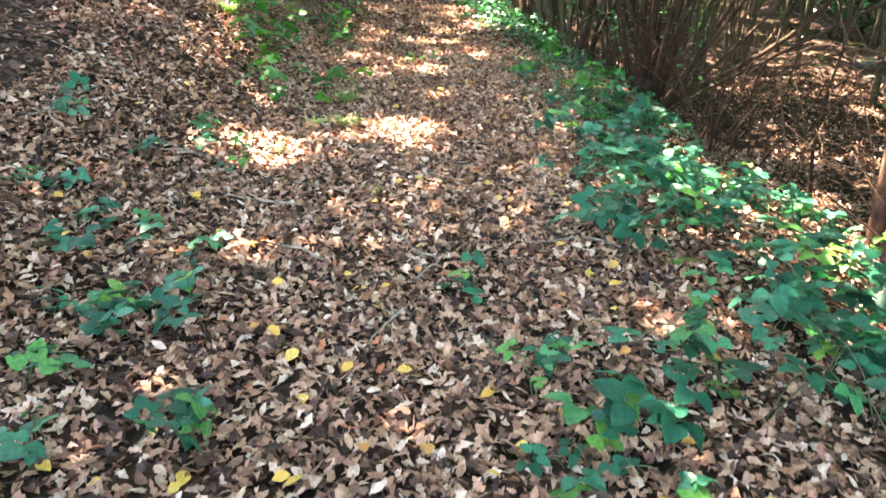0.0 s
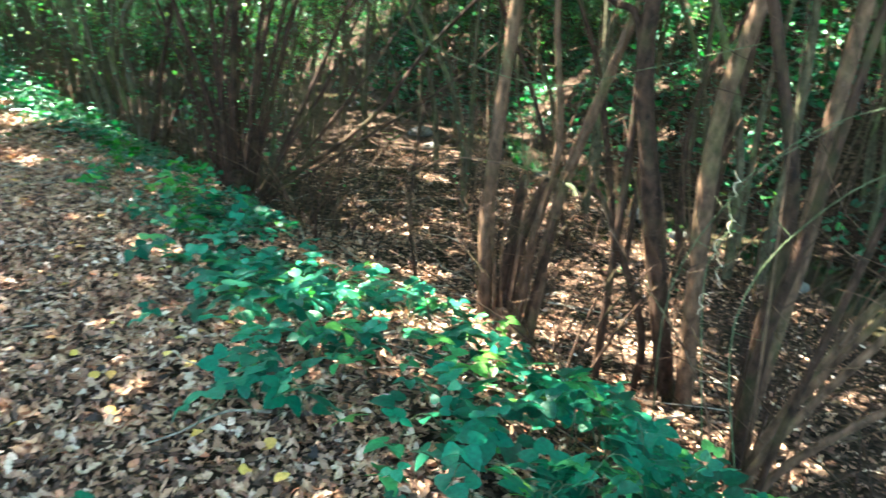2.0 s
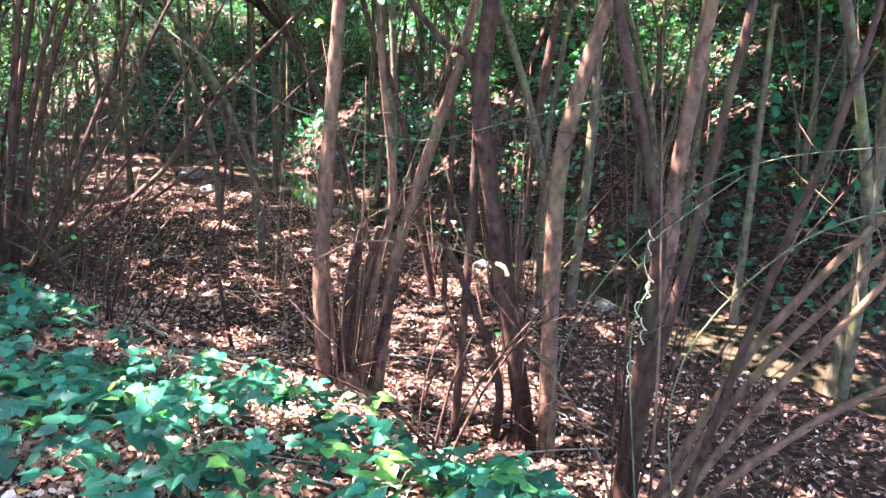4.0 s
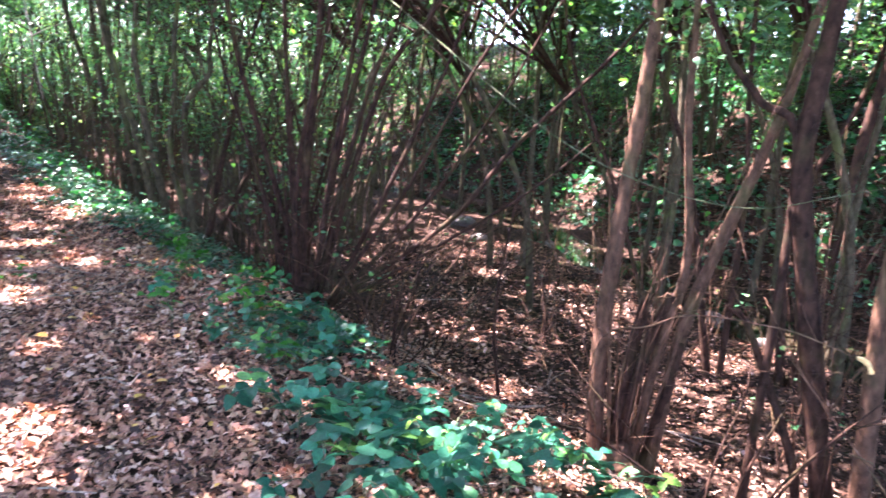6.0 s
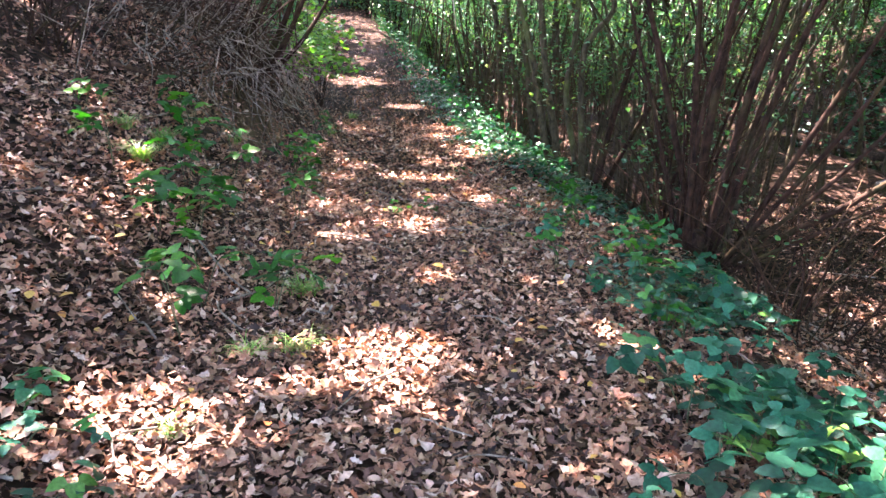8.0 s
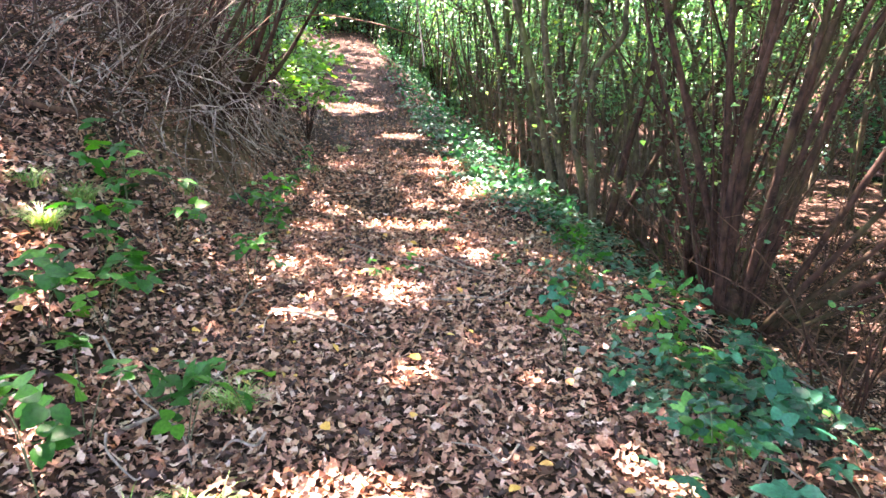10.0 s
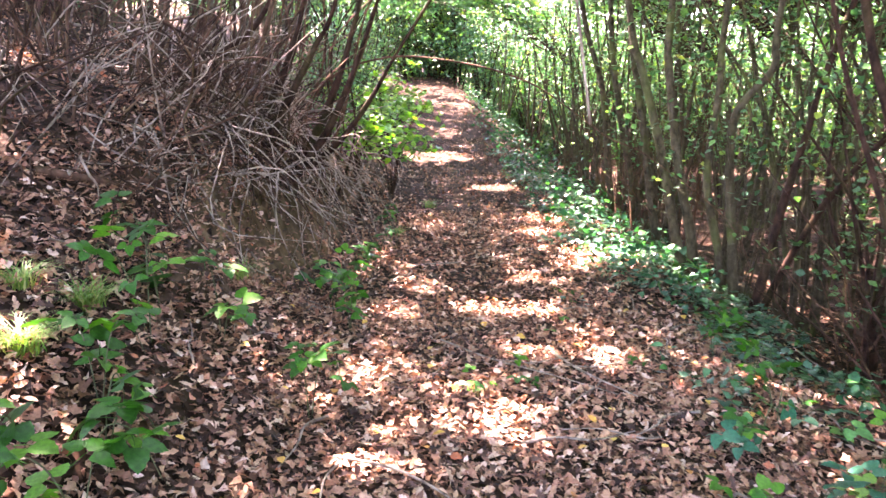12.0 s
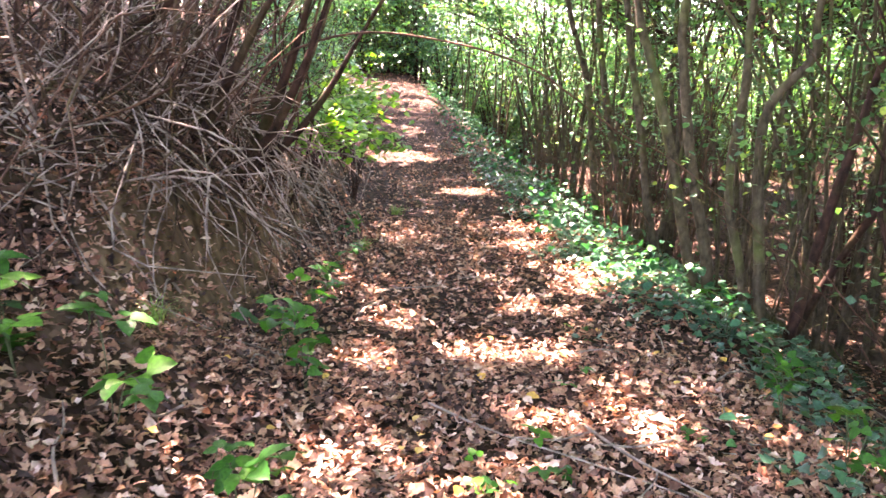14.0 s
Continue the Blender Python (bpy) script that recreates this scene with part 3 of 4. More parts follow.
def build_thicket():
    spots = [(2.9, 13.2, 1), (1.85, 15.4, 0), (2.6, 14.9, 2), (1.6, 17.4, 2), (1.3, 19.6, 0), (1.1, 22.0, 2),
             (0.9, 24.5, 0), (0.2, 28.0, 0), (-0.8, 32.0, 2), (2.9, 11.2, 3), (3.6, 12.0, 1)]
    for i, (x, y, k) in enumerate(spots):
        plant_clump(k, x, y, 77 * i, 1.0)
    r = np.random.default_rng(21)
    # the coppice between path and creek
    for i in range(20):
        y = r.uniform(13.5, 32)
        plant_clump(int(r.integers(0, 4)), float(path_x(y)) + r.uniform(3.0, 7.5), y, r.uniform(0, 360), r.uniform(0.75, 1.1))
    # the far bank
    for i in range(14):
        y = r.uniform(0, 26)
        plant_clump(int(r.integers(0, 4)), float(bank_x(y)) + r.uniform(0.6, 3.0), y, r.uniform(0, 360), r.uniform(0.7, 1.1))
    for i in range(60):
        y = r.uniform(-6, 40)
        plant_clump(int(r.integers(4, 6)), float(bank_x(y)) + 2.0 + 0.16 * i, y, r.uniform(0, 360), r.uniform(0.6, 0.9) + 0.016 * i)
    for i in range(26):
        y = -8 + 1.9 * i
        plant_clump(4 + i % 2, float(bank_x(y)) + r.uniform(8.5, 12.5), y, r.uniform(0, 360), r.uniform(1.6, 2.3))
    # the bank above the path
    for i in range(16):
        y = r.uniform(2, 30)
        plant_clump(int(r.integers(0, 4)), float(path_x(y)) - r.uniform(4.6, 6.5), y, r.uniform(0, 360), r.uniform(0.8, 1.1))
    for i in range(34):
        y = r.uniform(-5, 38)
        plant_clump(int(r.integers(4, 6)), float(path_x(y)) - r.uniform(7.0, 14), y, r.uniform(0, 360), r.uniform(0.8, 1.2))
    for i in range(9):
        y = 15.5 + i * 1.9
        plant_clump(3 if i % 2 else 4, float(path_x(y)) - 2.2 - 0.3 * (i % 3), y, 40 * i, 0.62)
    # the wood where the path ends
    for i in range(64):
        x, y = r.uniform(-20, 24), r.uniform(37, 46)
        plant_clump(int(r.integers(4, 6)), x, y, r.uniform(0, 360), r.uniform(1.0, 1.7))
    for i in range(15):
        plant_clump(4 + i % 2, -17 + 1.7 * i, 39.5 + r.uniform(-0.8, 0.8), r.uniform(0, 360), r.uniform(1.4, 1.8))
        plant_clump(4 + i % 2, -18 + 2.0 * i, 44.5 + r.uniform(-0.8, 0.8), r.uniform(0, 360), r.uniform(2.0, 2.4))
    for i in range(14):
        plant_clump(4 + i % 2, -9 + 2.1 * i, 49.0 + 1.5 * (i % 2), 50 * i, 2.9)
        plant_clump(5 - i % 2, -8 + 2.1 * i, 36.0 + 0.8 * (i % 3), 70 * i, 1.5)
    # behind the first steps
    for i in range(14):
        a = r.uniform(math.pi, 2 * math.pi)
        plant_clump(int(r.integers(4, 6)), 6.5 * math.cos(a) + 1.0, 7 * math.sin(a) - 2.0, r.uniform(0, 360), 1.1)
    # trees added on a loose grid to shade it all, feet set aside from the path
    for gx in np.arange(-11.8, 23, 3.3):
        for gy in np.arange(-3.0, 36.5, 3.3):
            x, y = gx + r.uniform(-0.5, 0.5), gy + r.uniform(-0.5, 0.5)
            u = x - float(path_x(y))
            size = r.uniform(0.95, 1.12)
            if -4.2 < u < 1.2:
                k, foot, turn = 7, x - 3.6 * size - 0.4, r.uniform(-8, 8)
            elif 1.2 <= u < 6.5:
                k, foot, turn = 8, x + 5.6 * size, 180 + r.uniform(-8, 8)
            else:
                k, foot, turn = 6, x, r.uniform(0, 360)
            tree = plant_clump(k, foot, y, turn, size)
            if -10.0 < x < 7.0 and 2.0 < y < 27.0:
                thin_crown(tree, REACH[k])
            # a second tree added on the creek side to deepen the shade
            if u > 7.0 and r.random() < 0.45:
                plant_clump(6, x + 1.6, y + 1.5, r.uniform(0, 360), size * 0.9)


build_thicket()


def placed_clump(name, x, y, label, category, radius, tall, mat, stems, twig_n=4, leaf_n=60, spring=0, leaf_from=2.3, girth=1.0):
    """A clump whose stems stand at known world places. stems: (points, r0, r1, material)."""
    z = float(height(x, y))
    c = thing(name, x, y, z, label, category)
    o = np.array([x, y, z])
    if radius:
        stool(c, radius, tall, mat)
    tw, lf, ends = Soup(), Soup(), []
    for pts, r0, r1, sm in stems:
        q = np.array(pts, float) - o
        g = float(height(pts[0][0], pts[0][1])) - z
        if q[0][2] > g:
            q = np.vstack([q[0] * np.array([1, 1, 0]) + np.array([0, 0, g - 0.1]), q])
        line = hazel_stem(c, q, r0 * girth, r1 * girth, sm, 9)
        ends += side_twigs(tw, line, twig_n, 0.8, 0.0042, 0.12)
        ends.append(line[-1])
    for _ in range(spring):
        a, out, h = rng.uniform(0, 6.28), rng.uniform(0.15, 1.3), rng.uniform(0.8, 3.0)
        dx, dy = math.cos(a) * out, math.sin(a) * out
        q = [(0.15 * dx, 0.15 * dy, -0.1), (0.4 * dx + rng.normal(0, 0.05), 0.4 * dy + rng.normal(0, 0.05), h * 0.45), (dx, dy, h)]
        line = hazel_stem(c, q, rng.uniform(0.006, 0.014), 0.003, mat, 5, "shoot")
        ends += side_twigs(tw, line, 3, 0.5, 0.003)
    tagged(part("brushwood", tw, mat, c), kind="stuff")
    if leaf_n:
        ends = np.array(ends)
        high = ends[ends[:, 2] + z > leaf_from]
        sprays(lf, high[rng.integers(0, len(high), leaf_n)] + rng.normal(0, 0.25, (leaf_n, 3)), 4, 0.16, 0.5, 0.9, shape=NEAR_LEAF)
        tagged(part("foliage", lf, HAZEL, c), kind="stuff")
    return c


def thin_brush(stems, tall, spread, leaves):
    """A low shrub of many thin bare rods and twigs."""
    c = thing("brush_shrub", 0, 0, 0, "thin bare brown rods and twigs springing from leaf litter", "shrub", "brush shrubs")
    tw, lf, ends = Soup(), Soup(), []
    mat = BARK if rng.random() < 0.4 else BARK_PALE
    for _ in range(stems):
        a, out, h = rng.uniform(0, 6.28), spread * rng.uniform(0.2, 1.0), tall * rng.uniform(0.35, 1.0)
        dx, dy = math.cos(a) * out, math.sin(a) * out
        b = rng.normal(0, 0.12, 2)
        line = smooth_line([(b[0], b[1], -0.15), (b[0] + 0.3 * dx, b[1] + 0.3 * dy, h * 0.42), (b[0] + 0.65 * dx + rng.normal(0, 0.08), b[1] + 0.65 * dy, h * 0.78), (dx, dy, h)], 3)
        st = Soup()
        tube(st, line, rng.uniform(0.005, 0.014), 0.003, 4)
        part("stem", st, mat, c)
        ends += side_twigs(tw, line, 4, 0.7, 0.003, 0.15)
    tagged(part("brushwood", tw, mat, c), kind="stuff")
    if leaves:
        ends = np.array(ends)
        sprays(lf, ends[rng.integers(0, len(ends), leaves)], 3, 0.1, 0.45, 0.8, shape=NEAR_LEAF)
        tagged(part("foliage", lf, HAZEL, c), kind="stuff")
    return c


def build_brush():
    kinds = [thin_brush(8, 2.2, 1.6, 0), thin_brush(9, 2.6, 2.0, 8), thin_brush(7, 3.2, 1.5, 14), thin_brush(8, 1.4, 1.4, 0)]
    r = np.random.default_rng(33)
    spots = [(3.1, 8.7, 1), (3.7, 9.0, 0), (2.9, 8.3, 3), (3.3, 9.6, 1), (4.7, 6.8, 0), (5.4, 5.6, 2), (3.0, 10.9, 2), (2.6, 11.4, 1), (3.4, 4.9, 3), (4.9, 4.2, 3), (4.4, 3.0, 3),
             (5.8, 9.5, 2), (6.6, 6.4, 2), (7.4, 8.4, 2), (6.4, 12.5, 1), (8.4, 11.5, 2), (5.2, 13.0, 2)]
    for _ in range(7):
        y = r.uniform(12.5, 24.0)
        spots.append((float(path_x(y)) + r.uniform(1.9, 3.4), y, int(r.integers(1, 3))))
    for _ in range(9):
        y = r.uniform(8.0, 14.0)
        spots.append((float(path_x(y)) - r.uniform(3.2, 5.0), y, int(r.integers(0, 4))))
    for i in range(5):
        spots.append((r.uniform(-3.6, -2.9), r.uniform(6.5, 9.5), 3))
    used = set()
    for x, y, k in spots:
        if x > bank_x(y) - 2.6:
            continue
        m = pose(x, y, float(height(x, y)), 0, 0, r.uniform(0, 360)) @ Matrix.Scale(r.uniform(0.8, 1.15), 4)
        if k in used:
            copy_thing(kinds[k], m)
        else:
            used.add(k)
            kinds[k].matrix_basis = m


build_brush()

# the big clump on the edge of the path
placed_clump("hazel_clump", 2.3, 9.25, "large dark hazel clump fanning out of the verge beside the path", "hazel shrub", 0.22, 0.22, BARK, [
    ([(2.41, 9.35, -0.34), (1.88, 9.51, 1.35), (1.66, 9.57, 2.06), (1.4, 9.65, 3.4)], 0.05, 0.025, BARK),
    ([(2.34, 9.37, -0.29), (2.36, 9.36, 1.23), (2.41, 9.35, 2.5), (2.4, 9.5, 4.6)], 0.075, 0.03, BARK),
    ([(2.45, 9.30, -0.29), (2.64, 9.26, 1.19), (2.88, 9.16, 2.56), (3.1, 9.1, 4.2)], 0.055, 0.025, BARK),
    ([(2.53, 9.30, -0.35), (2.98, 9.12, 1.8), (3.43, 8.9, 2.63), (4.0, 8.8, 4.0)], 0.05, 0.02, BARK),
    ([(2.60, 9.15, -0.4), (3.68, 8.77, 0.5), (4.21, 8.43, 1.36), (4.88, 7.91, 2.3), (5.4, 7.4, 3.3)], 0.045, 0.02, BARK),
    ([(2.65, 9.2, -0.35), (3.27, 8.98, 1.23), (3.62, 8.8, 2.28), (3.9, 8.6, 3.6)], 0.045, 0.018, BARK),
    ([(2.24, 9.40, -0.34), (1.93, 9.5, 0.79), (1.57, 9.59, 1.82), (1.3, 9.7, 3.0)], 0.03, 0.012, BARK),
    ([(2.20, 9.10, -0.3), (2.1, 8.9, 1.0), (2.25, 8.7, 2.4), (2.3, 8.5, 3.8)], 0.035, 0.015, BARK),
    ([(2.50, 9.00, -0.35), (3.0, 8.4, 0.9), (3.3, 7.9, 2.0), (3.7, 7.4, 3.0)], 0.035, 0.012, BARK),
    ([(2.42, 9.2, -0.3), (2.5, 9.0, 1.2), (2.62, 8.9, 2.5), (2.7, 8.8, 4.2)], 0.05, 0.02, BARK),
    ([(2.30, 9.25, -0.3), (2.15, 9.3, 1.2), (2.05, 9.35, 2.4), (1.95, 9.4, 4.0)], 0.045, 0.02, BARK),
    ([(2.48, 9.25, -0.3), (2.82, 9.2, 1.5), (3.15, 9.1, 2.6), (3.5, 9.0, 4.0)], 0.045, 0.018, BARK),
    ([(2.60, 9.1, -0.4), (3.3, 8.8, 0.55), (3.9, 8.6, 1.5), (4.5, 8.3, 2.8)], 0.035, 0.014, BARK),
    ([(2.62, 9.0, -0.4), (3.5, 8.5, 0.35), (4.3, 8.1, 1.0), (5.0, 7.7, 1.8)], 0.028, 0.010, BARK)], 15, 80, 14, girth=0.78)

# the thick stems farther along the verge
placed_clump("hazel_clump", 2.0, 12.5, "thick upright mossy hazel stems growing along the path verge", "hazel shrub", 0.25, 0.2, BARK_MOSSY, [
    ([(1.56, 12.88, -0.2), (1.46, 12.91, 0.14), (1.22, 12.97, 1.13), (1.0, 13.03, 1.85), (0.86, 13.05, 2.32), (0.5, 13.1, 4.4)], 0.062, 0.03, BARK_MOSSY),
    ([(1.62, 12.75, -0.2), (1.58, 12.77, 0.18), (1.4, 12.82, 0.91), (1.24, 12.86, 1.85), (1.22, 12.87, 2.31), (1.3, 12.9, 4.8)], 0.065, 0.03, BARK_MOSSY),
    ([(1.82, 12.38, -0.2), (1.76, 12.39, 0.12), (1.6, 12.44, 0.81), (1.64, 12.43, 1.63), (1.63, 12.43, 2.27), (1.8, 12.5, 4.4)], 0.05, 0.025, BARK_MOSSY),
    ([(1.86, 12.12, -0.2), (1.83, 12.15, 0.09), (1.72, 12.19, 1.33), (1.99, 12.08, 1.84), (1.99, 12.08, 2.24), (2.2, 12.1, 4.0)], 0.055, 0.022, BARK_MOSSY),
    ([(1.95, 11.78, -0.25), (2.0, 11.75, 0.07), (2.07, 11.72, 0.63), (2.19, 11.66, 1.33), (2.27, 11.62, 1.83), (2.7, 11.5, 3.6)], 0.05, 0.02, BARK),
    ([(2.2, 12.2, -0.3), (2.5, 12.0, 0.6), (2.9, 11.8, 1.3), (3.6, 11.6, 2.2)], 0.045, 0.015, BARK)], 14, 120, 10, 0.7)
placed_clump("hazel_clump", 1.7, 16.0, "tall grey hazel stems farther along the path verge", "hazel shrub", 0.2, 0.2, BARK_MOSSY, [
    ([(1.25, 16.6, -0.1), (1.17, 16.66, 0.44), (1.0, 16.68, 1.66), (0.66, 16.72, 2.75), (0.4, 16.8, 4.5)], 0.065, 0.03, BARK_MOSSY),
    ([(1.5, 16.25, -0.1), (1.46, 16.3, 0.34), (1.17, 16.35, 1.66), (1.02, 16.38, 2.72), (0.9, 16.4, 4.6)], 0.065, 0.03, BARK_MOSSY),
    ([(1.55, 14.5, -0.1), (1.49, 14.55, 0.17), (1.28, 14.6, 1.34), (1.06, 14.65, 2.51), (0.9, 14.7, 4.5)], 0.06, 0.03, BARK_MOSSY),
    ([(1.8, 15.2, -0.15), (1.9, 15.2, 1.2), (1.75, 15.3, 2.6), (1.9, 15.4, 4.5)], 0.05, 0.02, BARK_MOSSY)], 12, 130, 8, 0.6)

# the stems down on the creek side
placed_clump("hazel_tree", 4.4, 4.85, "two smooth brown hazel trunks with a forked bough below the path", "hazel tree", 0.16, 0.1, BARK, [
    ([(4.42, 4.80, -0.95), (4.22, 5.06, 0.54), (4.12, 5.21, 1.46), (4.13, 5.19, 2.14), (4.2, 5.16, 3.4), (4.3, 5.2, 5.0)], 0.085, 0.045, BARK),
    ([(4.10, 5.23, 1.45), (3.93, 5.45, 1.86), (3.76, 5.65, 2.18), (3.6, 5.85, 2.8), (3.5, 5.9, 3.6)], 0.035, 0.015, BARK),
    ([(4.42, 4.60, -0.95), (4.35, 4.65, 0.3), (4.35, 4.66, 1.15), (4.4, 4.55, 1.81), (4.48, 4.41, 2.5), (4.8, 4.2, 4.4)], 0.075, 0.04, BARK_PALE),
    ([(4.3, 5.0, -0.6), (4.05, 5.3, 0.3), (3.95, 5.4, 0.5)], 0.035, 0.02, BARK)], 11, 60, 7)
placed_clump("hazel_tree", 3.85, 3.7, "leaning dark and pale hazel stems beside the bramble verge", "hazel tree", 0.15, 0.12, BARK, [
    ([(3.81, 3.69, -0.25), (3.82, 3.66, 0.65), (3.80, 3.71, 1.01), (3.72, 3.89, 1.66), (3.64, 4.06, 2.35), (3.5, 4.3, 4.0)], 0.05, 0.025, BARK),
    ([(4.05, 3.80, -0.6), (4.2, 3.77, 0.5), (4.2, 3.77, 1.12), (4.21, 3.74, 1.68), (4.23, 3.70, 2.42), (4.3, 3.6, 4.5)], 0.065, 0.035, BARK_PALE),
    ([(3.64, 3.56, -0.14), (3.68, 3.44, 0.79), (3.71, 3.35, 1.70), (3.8, 3.2, 3.2)], 0.04, 0.018, BARK)], 11, 40, 8)
placed_clump("hazel_tree", 3.45, 3.3, "fan of grey leaning hazel rods with bare lower stems", "hazel shrub", 0.13, 0.1, BARK_PALE, [
    ([(3.50, 3.38, -0.6), (3.67, 3.09, 0.28), (3.74, 2.80, 0.81), (3.8, 2.5, 1.3), (3.9, 2.0, 2.2)], 0.03, 0.014, BARK_PALE),
    ([(3.38, 3.33, -0.6), (3.49, 2.98, 0.28), (3.57, 2.58, 0.94), (3.6, 2.1, 1.8)], 0.026, 0.012, BARK_PALE),
    ([(3.25, 3.21, -0.5), (3.33, 2.81, 0.36), (3.37, 2.53, 0.84), (3.4, 2.1, 1.7)], 0.026, 0.012, BARK_PALE),
    ([(3.25, 3.15, -0.5), (3.30, 2.91, 0.86), (3.34, 2.73, 1.72), (3.4, 2.6, 3.0)], 0.026, 0.012, BARK),
    ([(3.4, 3.2, -0.6), (3.7, 2.7, 0.1), (4.0, 2.0, 0.7), (4.2, 1.5, 1.2)], 0.03, 0.014, BARK_PALE)], 8, 40, 3)
placed_clump("hazel_clump", 3.82, 6.15, "pale hazel clump with cut and broken stems below the path", "hazel shrub", 0.2, 0.2, BARK_PALE, [
    ([(3.71, 6.27, -1.1), (3.66, 6.32, -0.05), (3.68, 6.30, 0.93), (3.71, 6.27, 1.70), (3.73, 6.25, 2.5), (3.8, 6.3, 4.4)], 0.07, 0.04, BARK_PALE),
    ([(3.89, 6.09, -1.1), (3.96, 6.02, -0.01), (4.04, 5.94, 0.71), (3.95, 6.03, 1.72), (3.92, 6.07, 2.52), (3.9, 6.2, 4.0)], 0.04, 0.02, BARK_PALE),
    ([(3.99, 6.00, -1.1), (4.07, 5.91, 0.18), (4.17, 5.79, 0.82), (4.29, 5.64, 1.51), (4.36, 5.55, 1.97), (4.5, 5.4, 3.2)], 0.055, 0.028, BARK_PALE),
    ([(3.76, 6.22, -1.1), (3.82, 6.17, -0.22), (3.87, 6.11, 0.43)], 0.05, 0.042, BARK),
    ([(3.83, 6.16, -1.1), (3.88, 6.11, -0.21), (3.99, 5.99, 0.44)], 0.05, 0.042, BARK),
    ([(3.95, 6.05, -1.1), (4.02, 5.95, -0.4), (4.06, 5.9, 0.1)], 0.045, 0.035, BARK)], 11, 90, 16)
placed_clump("sapling", 3.98, 7.95, "thin bare sapling standing on the leafy slope", "sapling", 0, 0, BARK, [
    ([(3.98, 7.95, -1.25), (3.85, 8.0, -0.4), (3.88, 7.98, 0.4), (3.95, 7.9, 1.2)], 0.022, 0.008, BARK)], 6, 0)
placed_clump("hazel_tree", 7.45, 7.1, "dark slender hazel stems beside the creek", "hazel tree", 0.18, 0.1, BARK, [
    ([(7.45, 7.06, -1.2), (7.53, 6.93, 1.25), (7.64, 6.75, 3.15), (7.8, 6.6, 5.0)], 0.07, 0.03, BARK),
    ([(7.3, 7.2, -1.2), (7.2, 7.3, 0.8), (7.6, 7.0, 2.2), (7.9, 6.8, 4.0)], 0.05, 0.02, BARK),
    ([(6.88, 7.85, -1.2), (6.54, 8.24, 1.11), (6.19, 8.60, 2.40), (6.0, 8.8, 4.0)], 0.05, 0.02, BARK),
    ([(6.9, 7.7, -1.2), (7.0, 7.8, 0.9), (6.9, 7.9, 2.2), (6.8, 8.0, 4.2)], 0.045, 0.02, BARK),
    ([(6.5, 8.3, -1.2), (5.98, 8.80, 0.85), (5.50, 9.21, 2.20), (5.2, 9.4, 3.6)], 0.035, 0.015, BARK)], 12, 160, 26)


